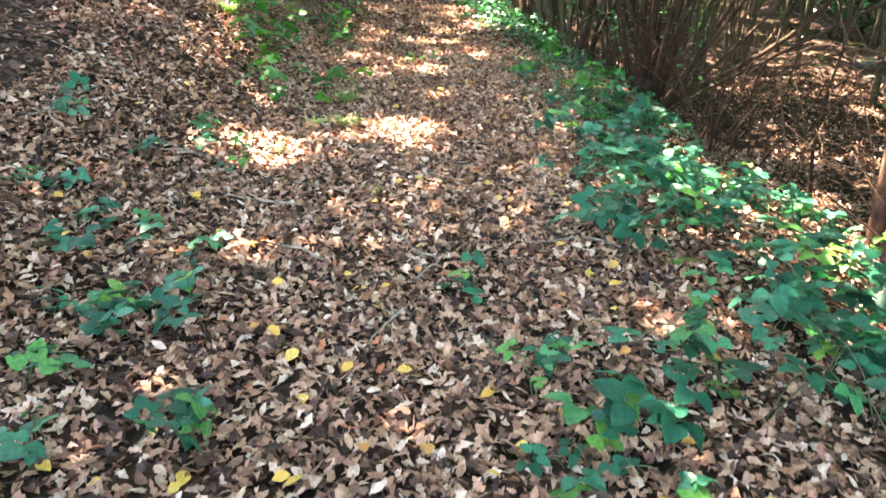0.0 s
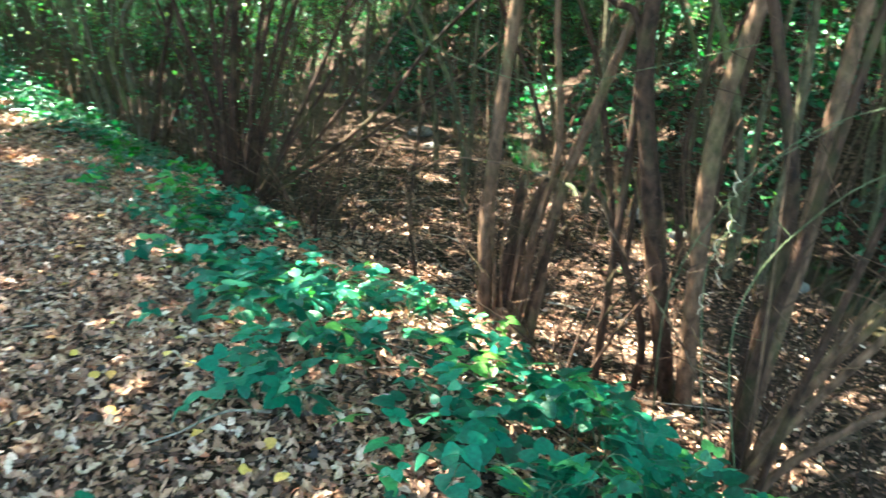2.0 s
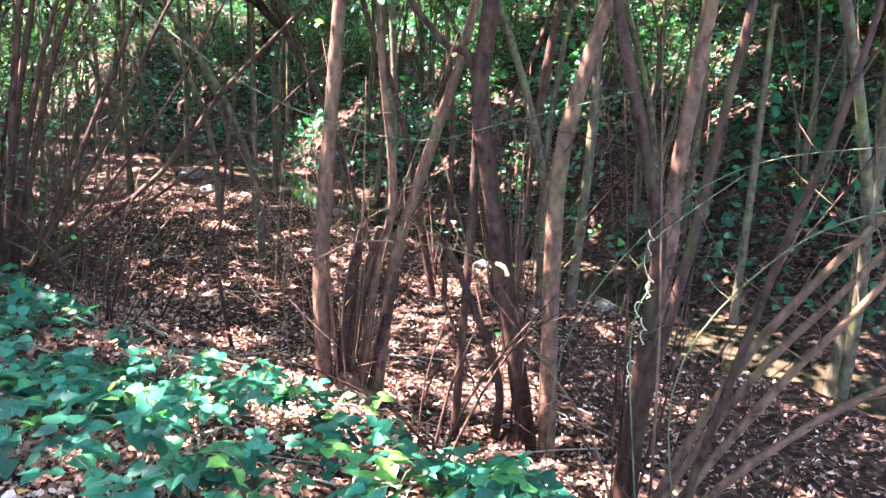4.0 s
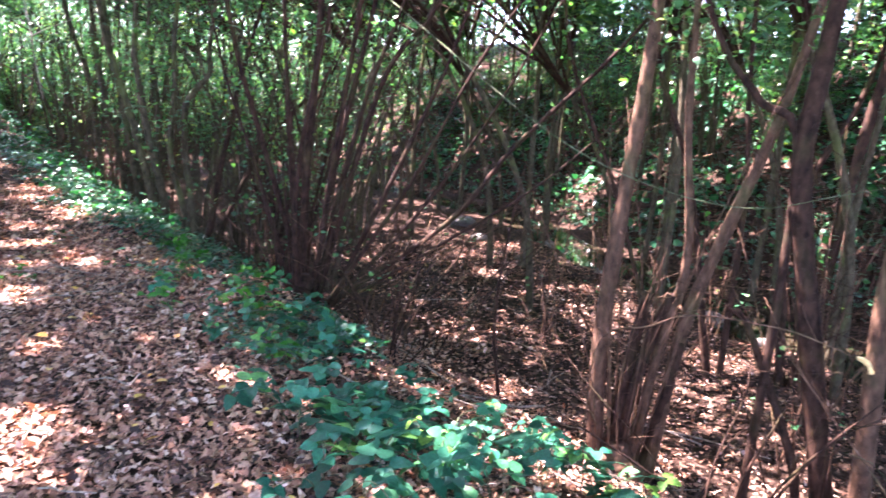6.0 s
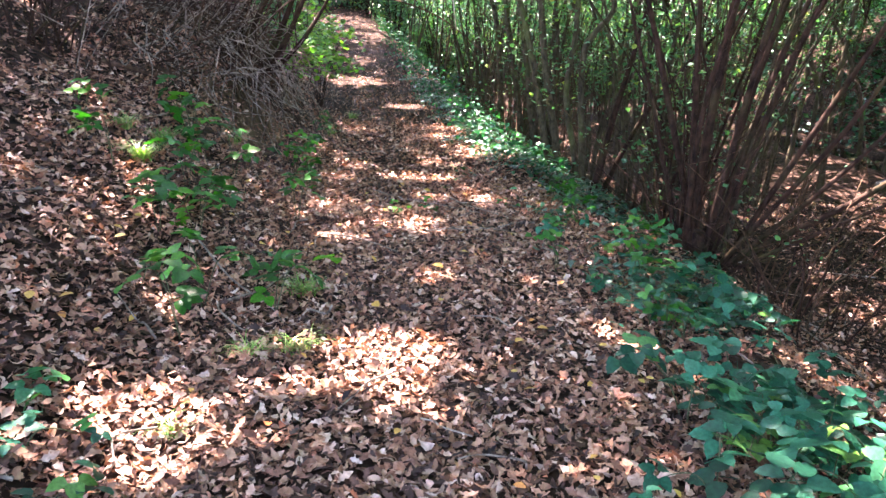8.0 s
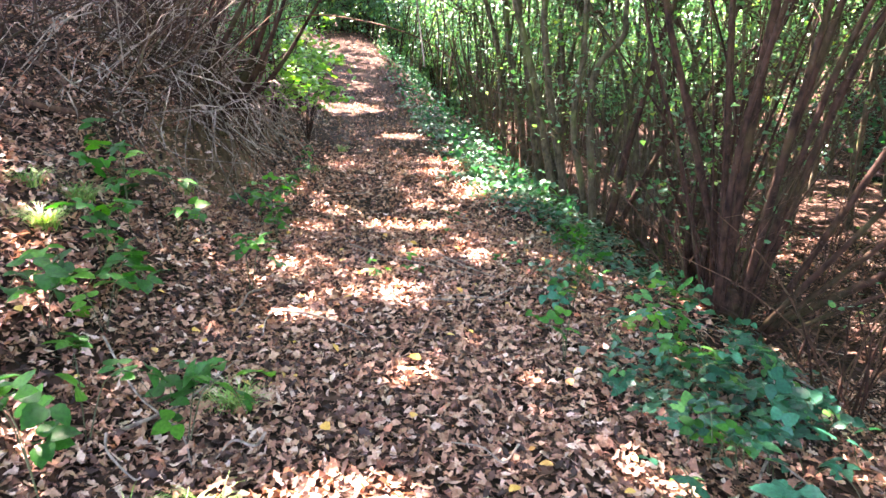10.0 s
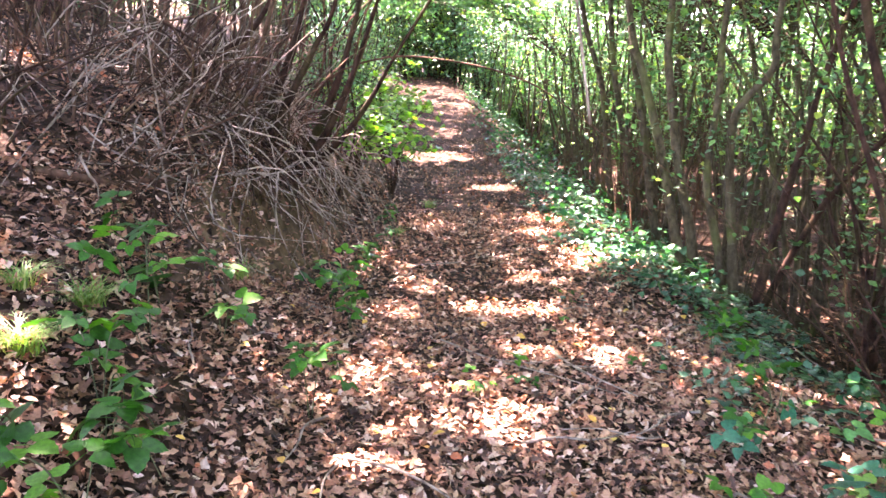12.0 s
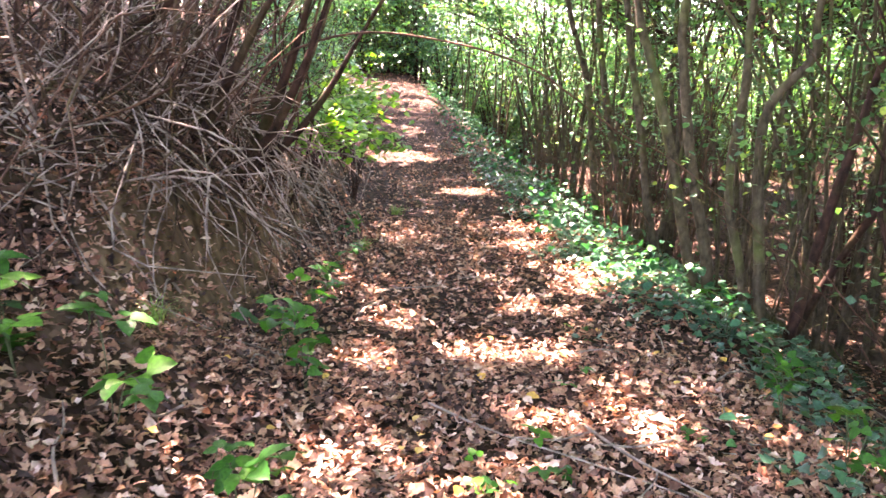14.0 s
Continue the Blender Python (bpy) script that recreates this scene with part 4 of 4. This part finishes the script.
# ---- the dead shrub on the cut bank ----
def build_dead_shrub():
    x0, y0 = -2.6, 11.6
    z0 = float(height(x0, y0))
    c = thing("dead_shrub", x0, y0, z0, "tangled grey shrub of bare stems and roots on a bank", "shrub")
    for _ in range(46):
        sx, sy = min(rng.normal(-0.1, 0.4), 0.4), rng.normal(0, 0.8)
        g = float(height(x0 + sx, y0 + sy)) - z0
        h = rng.uniform(1.6, 3.8)
        lean = rng.uniform(0.05, 0.5)
        pts = [(sx - 0.1, sy, g - 0.15), (sx + 0.05 * h + rng.normal(0, 0.1), sy + rng.normal(0, 0.2), g + h * 0.3),
               (sx + lean * h * 0.5 + rng.normal(0, 0.12), sy + rng.normal(0, 0.35), g + h * 0.65), (sx + lean * h, sy + rng.normal(0, 0.4), g + h)]
        hazel_stem(c, pts, rng.uniform(0.008, 0.02), 0.005, BARK if rng.random() < 0.35 else BARK_PALE, 6)
    o = np.array([x0, y0, z0])
    for pts, r0 in (([(-2.15, 11.4, 0.8), (-1.86, 11.4, 1.2), (-1.66, 11.4, 1.62), (-1.5, 11.4, 2.05), (-1.1, 11.4, 3.2)], 0.045),
                    ([(-2.3, 11.7, 0.75), (-2.02, 11.6, 1.15), (-1.82, 11.6, 1.6), (-1.66, 11.6, 2.1), (-1.3, 11.6, 3.4)], 0.055),
                    ([(-3.0, 11.0, 1.2), (-2.8, 11.0, 1.49), (-2.62, 11.0, 1.8), (-2.26, 11.0, 2.12), (-1.8, 11.0, 3.0)], 0.055),
                    ([(-2.3, 11.9, 0.75), (-1.85, 11.8, 1.1), (-1.55, 11.8, 1.5), (-1.28, 11.8, 1.96), (-0.6, 11.8, 3.0)], 0.035),
                    ([(-2.35, 11.0, 0.9), (-2.1, 11.0, 1.4), (-1.84, 11.0, 1.89), (-1.68, 11.0, 2.2), (-1.4, 11.0, 3.2)], 0.04),
                    ([(-2.5, 11.3, 0.9), (-2.32, 11.3, 1.4), (-2.1, 11.3, 1.9), (-2.0, 11.3, 2.3), (-1.8, 11.3, 3.4)], 0.05)):
        line = hazel_stem(c, np.array(pts) - o, r0, 0.010, BARK, 8)
    for count, mat, label in ((300, TWIG, "tangle of thin grey twigs"), (260, BARK_PALE, "tangle of thin brown twigs and roots"), (380, BARK, "tangle of dark twigs and roots")):
        tw = Soup()
        for _ in range(count):
            sx, sy = 0.45 - abs(rng.normal(0, 0.6)), rng.normal(-0.4, 1.05)
            g = float(height(x0 + sx, y0 + sy)) - z0
            a = rng.uniform(-2.3, 2.3)
            ln = rng.uniform(0.3, 1.35)
            d = np.array([0.15 + math.cos(a) * 0.6, -0.15 + math.sin(a) * 0.7, rng.uniform(-0.8, 0.9)]) * ln
            p = np.array([sx, sy, g + abs(rng.normal(0.1, 0.3))])
            e = p + d
            e[2] = max(e[2], float(height(x0 + e[0], y0 + e[1])) - z0 + 0.02)
            tube(tw, smooth_line([p, p + d * 0.35 + rng.normal(0, 0.07, 3) + (0, 0, 0.04), p + d * 0.7 + rng.normal(0, 0.07, 3) + (0, 0, 0.03), e], 2), 0.0035 + 0.007 * rng.random() ** 2, 0.002, 4)
        tagged(part("brushwood", tw, mat, c, label), kind="stuff")
    tw = Soup()
    for _ in range(60):
        y = rng.uniform(9.7, 13.2)
        p = np.array([-2.2 + rng.normal(0, 0.12), y, rng.uniform(0.85, 1.45)]) - o
        e = np.array([rng.uniform(-2.0, -1.35), y + rng.uniform(-0.9, 0.5), 0]) - o
        e[2] = max(rng.uniform(0.05, 0.9), float(height(e[0] + x0, e[1] + y0)) + 0.02) - z0
        tube(tw, smooth_line([p, (p + e) / 2 + rng.normal(0, 0.12, 3) + (0.05, 0, 0.08), e], 3), rng.uniform(0.004, 0.008), 0.0025, 4)
    tagged(part("brushwood", tw, TWIG, c, "thin brown twigs hanging over the earth face"), kind="stuff")
    lf = Soup()
    sprays(lf, rng.normal(0, 1, (45, 3)) * (0.8, 1.2, 0.5) + (0.6, 0.2, 2.9), 5, 0.16)
    tagged(part("foliage", lf, HAZEL, c), kind="stuff")


build_dead_shrub()


# ---- brambles ----
def trifoliate(size, wobble):
    s = Soup()
    for a, k in ((0, 1.0), (75, 0.85), (-75, 0.85)):
        v, f = leaf_shape(size * k, size * 0.8 * k, HEART, 0.1 + wobble, 0.2 + wobble)
        r = np.array(pose(0, 0, 0, 0, 0, a).to_3x3())
        s.add(v @ r.T + r @ np.array([0, size * 0.22, 0]), f)
    tube(s, [(0, -size * 0.5, -0.01), (0, 0, 0), (0, size * 0.22, 0)], 0.0016, 0.0012, 3)
    return s


LEAF_DATA = {}
for key, mat in (("verge", BRAMBLE), ("young", YOUNG)):
    LEAF_DATA[key] = [trifoliate(0.095, w).mesh("leaf", mat) for w in (0.0, 0.06, -0.05)]


def bramble(x, y, n, reach, tall, key, size=1.0, canes=2, category="bramble"):
    z = float(height(x, y))
    c = thing("bramble", x, y, z, "trailing green bramble with toothed three-part leaves on leaf litter" if key == "verge"
              else "young bright green bramble with backlit leaves on leaf litter", category, "brambles")
    for k in range(canes):
        a = rng.uniform(0, 2 * math.pi)
        d = np.array([math.cos(a), math.sin(a)]) * reach * rng.uniform(0.6, 1.1)
        top = tall * rng.uniform(0.6, 1.1)
        g = float(height(x + d[0], y + d[1])) - z
        pts = smooth_line([(0, 0, -0.03), (d[0] * 0.3, d[1] * 0.3, top * 0.8), (d[0] * 0.7, d[1] * 0.7, g * 0.7 + top), (d[0], d[1], g + top * 0.6)], 4)
        s = Soup()
        tube(s, pts, 0.0035, 0.002, 4)
        part("cane", s, GREEN_CANE, c)
        for i in range(n // canes):
            t = rng.uniform(0.15, 1.0) * (len(pts) - 1)
            j = min(int(t), len(pts) - 2)
            p = pts[j] + (pts[j + 1] - pts[j]) * (t - j) + rng.normal(0, 0.05, 3) * np.array([1, 1, 0.5])
            gz = float(height(x + p[0], y + p[1])) - z + 0.03
            m = Matrix.Translation((p[0], p[1], max(p[2] + 0.02, gz))) @ pose(0, 0, 0, rng.normal(8, 20), rng.normal(0, 20), rng.uniform(0, 360))
            part("leaf", LEAF_DATA[key][int(rng.integers(0, 3))], None, c, place=m @ Matrix.Scale(size * rng.uniform(0.6, 1.25), 4))
    return c


def build_brambles():
    r = np.random.default_rng(5)
    for i in range(62):
        y = r.uniform(2.5, 6.0)
        u = r.uniform(0.85 + 0.12 * max(0.0, y - 4.0), 2.9) if y > 2.9 else r.uniform(0.55, 2.0)
        bramble(float(path_x(y)) + u + 0.1, y, 9, 0.38, 0.16 + 0.14 * min(1.0, (u - 0.5)), "verge")
    for i in range(13):
        bramble(r.uniform(2.0, 3.1), r.uniform(2.5, 3.9), 9, 0.4, 0.42, "verge")
    for i in range(16):
        y = r.uniform(6.0, 8.6)
        bramble(float(path_x(y)) + r.uniform(1.5, 2.5), y, 8, 0.32, 0.2, "verge", 0.85)
    for x, y in [(-2.0, 8.6), (-1.54, 7.1), (-1.3, 6.35), (-0.95, 6.45), (-1.47, 10.1), (-1.3, 6.0), (-1.85, 8.2), (-1.72, 8.7), (-1.15, 8.35),
                 (-1.45, 10.6), (-1.26, 9.7), (-1.75, 7.6), (-1.41, 11.5), (-1.6, 7.35), (-1.7, 6.9), (-1.63, 13.3), (-2.1, 7.3)]:
        bramble(x, y, 10, 0.24, 0.40, "young", 0.92)
    for x, y in [(1.15, 9.2), (1.2, 9.35), (0.95, 8.4), (0.75, 7.5)]:
        bramble(x, y, 7, 0.16, 0.30, "young", 0.7)
    for i in range(24):
        bramble(r.uniform(-2.4, -0.95), r.uniform(2.2, 5.2), 5, 0.18, 0.07, "verge", 0.75, 1)
    for x, y in [(0.35, 2.55), (0.55, 2.3), (0.5, 2.85), (0.72, 2.15), (0.85, 2.6), (0.42, 2.2), (-0.72, 2.3), (-0.66, 2.15), (-1.2, 2.25), (-1.3, 2.5), (0.18, 3.25), (0.95, 3.1)]:
        bramble(x, y, 6, 0.2, 0.09, "verge", 0.72, 2)
    for i in range(16):
        y = r.uniform(5.2, 9.2)
        bramble(float(path_x(y)) + r.uniform(1.15, 1.75), y, 7, 0.26, 0.16, "verge", 0.8)
    for x, y in [(1.3, 7.4), (1.45, 7.9), (1.2, 8.9), (1.5, 8.4), (1.1, 9.8), (1.35, 10.4), (1.25, 6.6), (1.3, 11.2)]:
        bramble(x, y, 8, 0.2, 0.3, "young", 0.72)
    for i in range(7):
        bramble(r.uniform(-0.5, 0.6), r.uniform(7.5, 11.5), 3, 0.10, 0.06, "young", 0.55, 1)


build_brambles()


def joined_leaves(name, label, category, mat, shape, where, tilt, low, high):
    s = Soup()
    scatter(s, shape, where, tilt, low, high, 0.25)
    tagged(part(name, s, mat), label, category, kind="stuff")


def build_cover():
    u, y = rng.uniform(0.85, 2.4, 8200), rng.uniform(6.0, 22, 8200)
    u = u + 0.4 * np.clip((9.5 - y) / 1.5, 0.0, 1.0)
    x = path_x(y) + u + 0.18 * np.sin(y * 2.3) + 0.14 * np.sin(y * 5.1 + 1.0) + rng.normal(0, 0.1, len(y))
    keep = waves(x, y, 1.4, 9.0) > np.where(y > 10.5, -0.3, 0.12)
    p = on_ground(x, y)[keep]
    p[:, 2] += rng.uniform(0.02, 0.13, len(p))
    joined_leaves("ivy_cover", "glossy dark green ivy and bramble trailing along the verge", "ivy", IVY, leaf_shape(0.06, 0.058, STAR, 0.08, 0.1), p, 0.4, 0.6, 1.3)
    u, y = rng.uniform(0.85, 2.3, 4200), rng.uniform(7.0, 34, 4200)
    u = u + 0.4 * np.clip((10.0 - y) / 1.5, 0.0, 1.0)
    x = path_x(y) + u + 0.15 * np.sin(y * 1.9) + rng.normal(0, 0.12, len(y))
    keep = waves(x, y, 0.9, 2.0) > np.where(y > 12, -0.08, 0.1)
    p = on_ground(x, y)[keep]
    p[:, 2] += rng.uniform(0.05, 1.0, len(p)) * np.clip((p[:, 1] - 6) / 20, 0.22, 0.5)
    joined_leaves("bramble_cover", "green bramble leaves massed along the far verge", "bramble", BRAMBLE_FAR, leaf_shape(0.085, 0.07, HEART, 0.1, 0.2), p, 0.5, 0.5, 1.1)
    y = rng.uniform(0, 30, 15000)
    x = bank_x(y) + rng.uniform(-0.2, 6.0, 15000) ** 1.0
    keep = waves(x, y, 0.7, 4.0) > -0.25
    p = on_ground(x, y)[keep]
    p[:, 2] += rng.uniform(0.02, 0.22, len(p))
    joined_leaves("ivy_bank", "dark ivy and bramble hanging over the far creek bank", "ivy", IVY, leaf_shape(0.13, 0.12, STAR, 0.08, 0.1), p, 0.6, 0.6, 1.4)
    y = rng.uniform(-1, 34, 7000)
    x = bank_x(y) + rng.uniform(0.0, 6.5, 7000)
    keep = waves(x, y, 0.55, 1.0) > -0.1
    p = on_ground(x, y)[keep]
    p[:, 2] += rng.uniform(0.1, 0.6, len(p))
    joined_leaves("undergrowth", "pale green bushes and bramble on the far bank", "undergrowth", BRAMBLE_FAR, leaf_shape(0.16, 0.13, HEART, 0.1, 0.2), p, 0.5, 0.7, 1.5)


build_cover()


# ---- canes, twigs, grass and stones ----
def bent_stick(name, pts, r0, r1, mat, label, category, group="", twigs=0):
    p = np.array(pts, float)
    c = thing(name, *p[0], label, category, group)
    s = Soup()
    line = smooth_line(p - p[0], 5)
    tube(s, line, r0, r1, 6, 0.06)
    part("stem", s, mat, c)
    for _ in range(twigs):
        t = Soup()
        side_twigs(t, line, 1, 0.28, r1 * 0.8, 0.2)
        part("twig", t, mat, c)
    return c


bent_stick("bramble_cane", [(2.2, 8.6, 2.9), (1.95, 7.3, 2.5), (1.95, 6.1, 2.0), (2.12, 5.26, 1.57), (2.5, 4.92, 1.36), (2.8, 4.55, 1.30), (3.05, 4.22, 1.42), (3.37, 3.7, 1.61)], 0.004, 0.0025,
           GREEN_CANE, "long arching green bramble cane hung between stems", "bramble cane", twigs=5)
bent_stick("bramble_cane", [(2.3, 4.9, -0.25), (1.75, 4.35, 0.75), (1.61, 3.95, 0.99), (1.70, 3.85, 1.05), (1.86, 3.66, 1.05), (1.93, 3.57, 1.03), (1.99, 3.46, 1.0)], 0.0035, 0.0022,
           BARK_PALE, "thin bare cane ending in a pale cut tip", "bramble cane", twigs=2)
bent_stick("bramble_cane", [(2.7, 2.9, -0.4), (2.55, 3.0, 0.5), (2.6, 2.75, 1.05), (2.75, 2.4, 1.3), (2.9, 1.9, 1.35)], 0.004, 0.0022,
           GREEN_CANE, "green thorny bramble cane arching over the verge", "bramble cane", twigs=4)
bent_stick("bramble_cane", [(3.4, 4.0, -0.8), (3.1, 3.8, 0.3), (3.05, 3.4, 1.0), (3.1, 3.0, 1.35), (3.2, 2.4, 1.5)], 0.004, 0.0022,
           GREEN_CANE, "green thorny bramble cane arching over the verge", "bramble cane", twigs=4)


def build_cut_tip():
    s = Soup()
    tube(s, smooth_line([(1.985, 3.475, 1.005), (1.992, 3.455, 1.0), (2.0, 3.44, 0.985), (2.003, 3.435, 0.965)], 3), 0.006, 0.009, 7, 0.12)
    tagged(part("cut_tip", s, CUT_WOOD), "pale yellow snapped end of a thin cane", "broken twig")


build_cut_tip()
bent_stick("arching_branch", [(-2.3, 11.9, 0.9), (-1.95, 11.6, 1.6), (-1.36, 11.5, 1.85), (-0.71, 11.5, 1.82), (-0.17, 11.5, 1.68), (0.19, 11.5, 1.47), (0.52, 11.5, 1.24), (0.88, 11.5, 1.08), (1.6, 11.6, 0.55), (1.9, 11.7, 0.05)],
           0.009, 0.004, BARK_PALE, "thin bare branch arching low over the path", "branch", twigs=6)


bent_stick("hanging_twig", [(-2.6, 7.9, 1.0), (-1.9, 7.5, 2.6), (-0.9, 7.0, 3.1), (-0.25, 6.75, 2.6), (-0.13, 6.69, 1.95), (-0.1, 6.68, 1.75), (-0.06, 6.68, 1.52)], 0.0035, 0.003, TWIG,
           "pale bare twig hanging over the path from the bank", "twig", twigs=2)
bent_stick("sapling", [(-3.08, 9.6, 0.95), (-3.06, 9.6, 1.17), (-3.0, 9.6, 1.46), (-3.03, 9.62, 1.84), (-2.95, 9.7, 3.0)], 0.016, 0.008, BARK_PALE, "thin crooked sapling standing on the leafy bank", "sapling", twigs=5)
bent_stick("leaning_branch", [(-3.05, 9.6, 1.2), (-3.4, 9.65, 1.45), (-3.75, 9.65, 1.7), (-4.3, 9.7, 2.2)], 0.014, 0.008, BARK_PALE, "bare grey branch leaning on the leafy bank", "branch", twigs=4)


def dry_tendril(x, y, z):
    c = thing("dry_tendril", x, y, z, "pale dry curled tendril caught on a bramble cane", "tendril", "dry tendrils")
    k = np.linspace(0, 1, 26)
    turn = rng.uniform(0, 6.28) + 11 * k
    rad = 0.022 * (1 - 0.5 * k)
    line = np.stack([rad * np.cos(turn), 0.6 * rad * np.sin(turn), 0.05 - 0.11 * k + 0.5 * rad * np.sin(turn)], 1)
    s = Soup()
    tube(s, line, 0.0028, 0.0016, 4)
    part("coil", s, STRAW, c)


for x, y, z in [(2.73, 3.24, 1.02), (2.7, 3.21, 0.85), (2.66, 3.23, 0.75), (2.59, 3.2, 0.52), (2.65, 3.19, 0.67)]:
    dry_tendril(x, y, z)
bent_stick("bramble_cane", [(2.72, 3.1, -0.45), (2.59, 3.2, 0.52), (2.66, 3.23, 0.75), (2.7, 3.21, 0.85), (2.73, 3.24, 1.02), (2.98, 2.99, 1.32)], 0.0035, 0.0022, GREEN_CANE,
           "green thorny bramble cane hung with dry tendrils", "bramble cane", "", 3)


def HL(x, y):
    return float(height(x, y)) + 0.035


bent_stick("fallen_branch", [(-2.84, 8.92, HL(-2.84, 8.92)), (-2.67, 9.12, HL(-2.67, 9.12)), (-2.56, 9.32, HL(-2.56, 9.32)), (-2.45, 9.55, HL(-2.45, 9.55) + 0.04)], 0.03, 0.02, BARK_PALE, "grey fallen branch lying on the leafy bank", "branch", twigs=2)


def fallen_twigs():
    r = np.random.default_rng(3)
    spots = [(-1.5, 7.0, -50, 1.0), (-0.9, 8.0, -30, 0.7), (-0.2, 8.2, 20, 0.6), (-0.7, 9.6, -35, 1.3), (0.1, 9.4, -60, 0.7), (0.9, 10.2, 40, 0.5), (-1.2, 6.4, 70, 0.8)]
    for _ in range(50):
        spots.append((r.uniform(-2.6, 0.9), r.uniform(2.5, 12.5), r.uniform(0, 360), r.uniform(0.15, 0.55)))
    for _ in range(70):
        spots.append((r.uniform(1.6, 5.5), r.uniform(3.0, 11.5), r.uniform(0, 360), r.uniform(0.3, 1.3)))
    for x, y, a, ln in spots:
        d = np.array([math.cos(radians(a)), math.sin(radians(a))]) * ln
        k = np.linspace(0, 1, 4)
        px, py = x + d[0] * k + r.normal(0, 0.03, 4), y + d[1] * k + r.normal(0, 0.03, 4)
        pz = height(px, py) + 0.035 + r.uniform(0, 0.03, 4)
        bent_stick("fallen_twig", np.stack([px, py, pz], 1), r.uniform(0.004, 0.009) * (1.4 if ln > 0.8 else 1), 0.003, TWIG, "thin grey twig fallen on the leaf litter", "twig", "fallen twigs")


fallen_twigs()


def grass_tuft(x, y, n, ln):
    z = float(height(x, y))
    c = thing("grass_tuft", x, y, z, "small tuft of arching green grass in dead leaves", "grass", "grass tufts")
    s = Soup()
    for _ in range(n):
        a, l = rng.uniform(0, 6.28), ln * rng.uniform(0.6, 1.2)
        d = np.array([math.cos(a), math.sin(a), 0])
        side = np.array([-d[1], d[0], 0]) * 0.0028
        base = rng.normal(0, 0.03, 3) * (1, 1, 0)
        k = np.linspace(0, 1, 5)
        mid = base + d[None] * (l * 0.75 * k ** 1.4)[:, None] + np.array([0, 0, 1.0])[None] * (l * (0.95 * k - 0.62 * k * k))[:, None]
        w = (1 - k ** 2)[:, None]
        v = np.vstack([mid - side * w, mid + side * w])
        s.add(v, [f for i in range(4) for f in ((i, i + 1, i + 6), (i, i + 6, i + 5))])
    tagged(part("sward", s, GRASS, c), kind="stuff")


for x, y, n, ln in [(-0.85, 6.77, 110, 0.24), (-0.96, 5.93, 50, 0.18), (-0.76, 6.0, 60, 0.2), (-2.08, 8.1, 120, 0.28), (-2.05, 7.6, 150, 0.3), (-1.4, 15.2, 80, 0.25), (-1.5, 13.2, 70, 0.22),
                    (-0.4, 4.55, 30, 0.1), (-2.3, 7.95, 90, 0.26), (-1.1, 5.2, 40, 0.14), (-1.9, 9.4, 60, 0.25)]:
    grass_tuft(x, y, n, ln)


def stone(x, y, size):
    bm = bmesh.new()
    bmesh.ops.create_icosphere(bm, subdivisions=3, radius=1)
    o = Vector((x * 3.1, y * 1.7, 0))
    for v in bm.verts:
        v.co *= 1 + 0.28 * noise.noise(v.co * 1.1 + o) + 0.08 * noise.noise(v.co * 4 + o)
        v.co = Vector((v.co.x * size, v.co.y * size * 0.8, v.co.z * size * 0.5))
    me = bpy.data.meshes.new("stone")
    bm.to_mesh(me)
    bm.free()
    me.polygons.foreach_set("use_smooth", [True] * len(me.polygons))
    me.materials.append(ROCK)
    ob = new("stone", me)
    ob.matrix_basis = pose(x, y, float(height(x, y)) + size * 0.22)
    tagged(ob, "rounded grey-brown stone lying in the creek bed", "stone", "creek stones")


for x, y, size in [(9.7, 18.0, 0.32), (9.0, 16.2, 0.22), (10.2, 15.2, 0.2), (8.6, 14.0, 0.15), (9.4, 12.5, 0.18), (8.9, 8.6, 0.16), (9.3, 9.8, 0.22), (8.3, 6.2, 0.15)]:
    stone(x, y, size)


def leafy_bush(x, y, tall, spread, n):
    z = float(height(x, y))
    c = thing("bush", x, y, z, "bright green leafy bush beside the path", "bush", "leafy bushes")
    lf, ends = Soup(), []
    for _ in range(9):
        a, out, h = rng.uniform(0, 6.28), spread * rng.uniform(0.3, 1.0), tall * rng.uniform(0.5, 1.0)
        line = hazel_stem(c, [(0, 0, -0.1), (0.3 * out * math.cos(a), 0.3 * out * math.sin(a), h * 0.6), (out * math.cos(a), out * math.sin(a), h)], 0.010, 0.004, BARK, 5)
        ends += list(line[6:])
    ends = np.array(ends)
    sprays(lf, ends[rng.integers(0, len(ends), n)], 5, 0.12, 0.8, 1.4, 0.4, NEAR_LEAF)
    tagged(part("foliage", lf, SUNNY, c), kind="stuff")


for x, y, tall, spread in [(-2.0, 15.6, 1.4, 0.7), (-2.3, 14.6, 0.9, 0.6), (-2.5, 17.5, 1.5, 0.8), (-2.9, 20.0, 1.4, 0.9), (-3.4, 23.0, 1.6, 0.9)]:
    leafy_bush(x, y, tall, spread, 60)
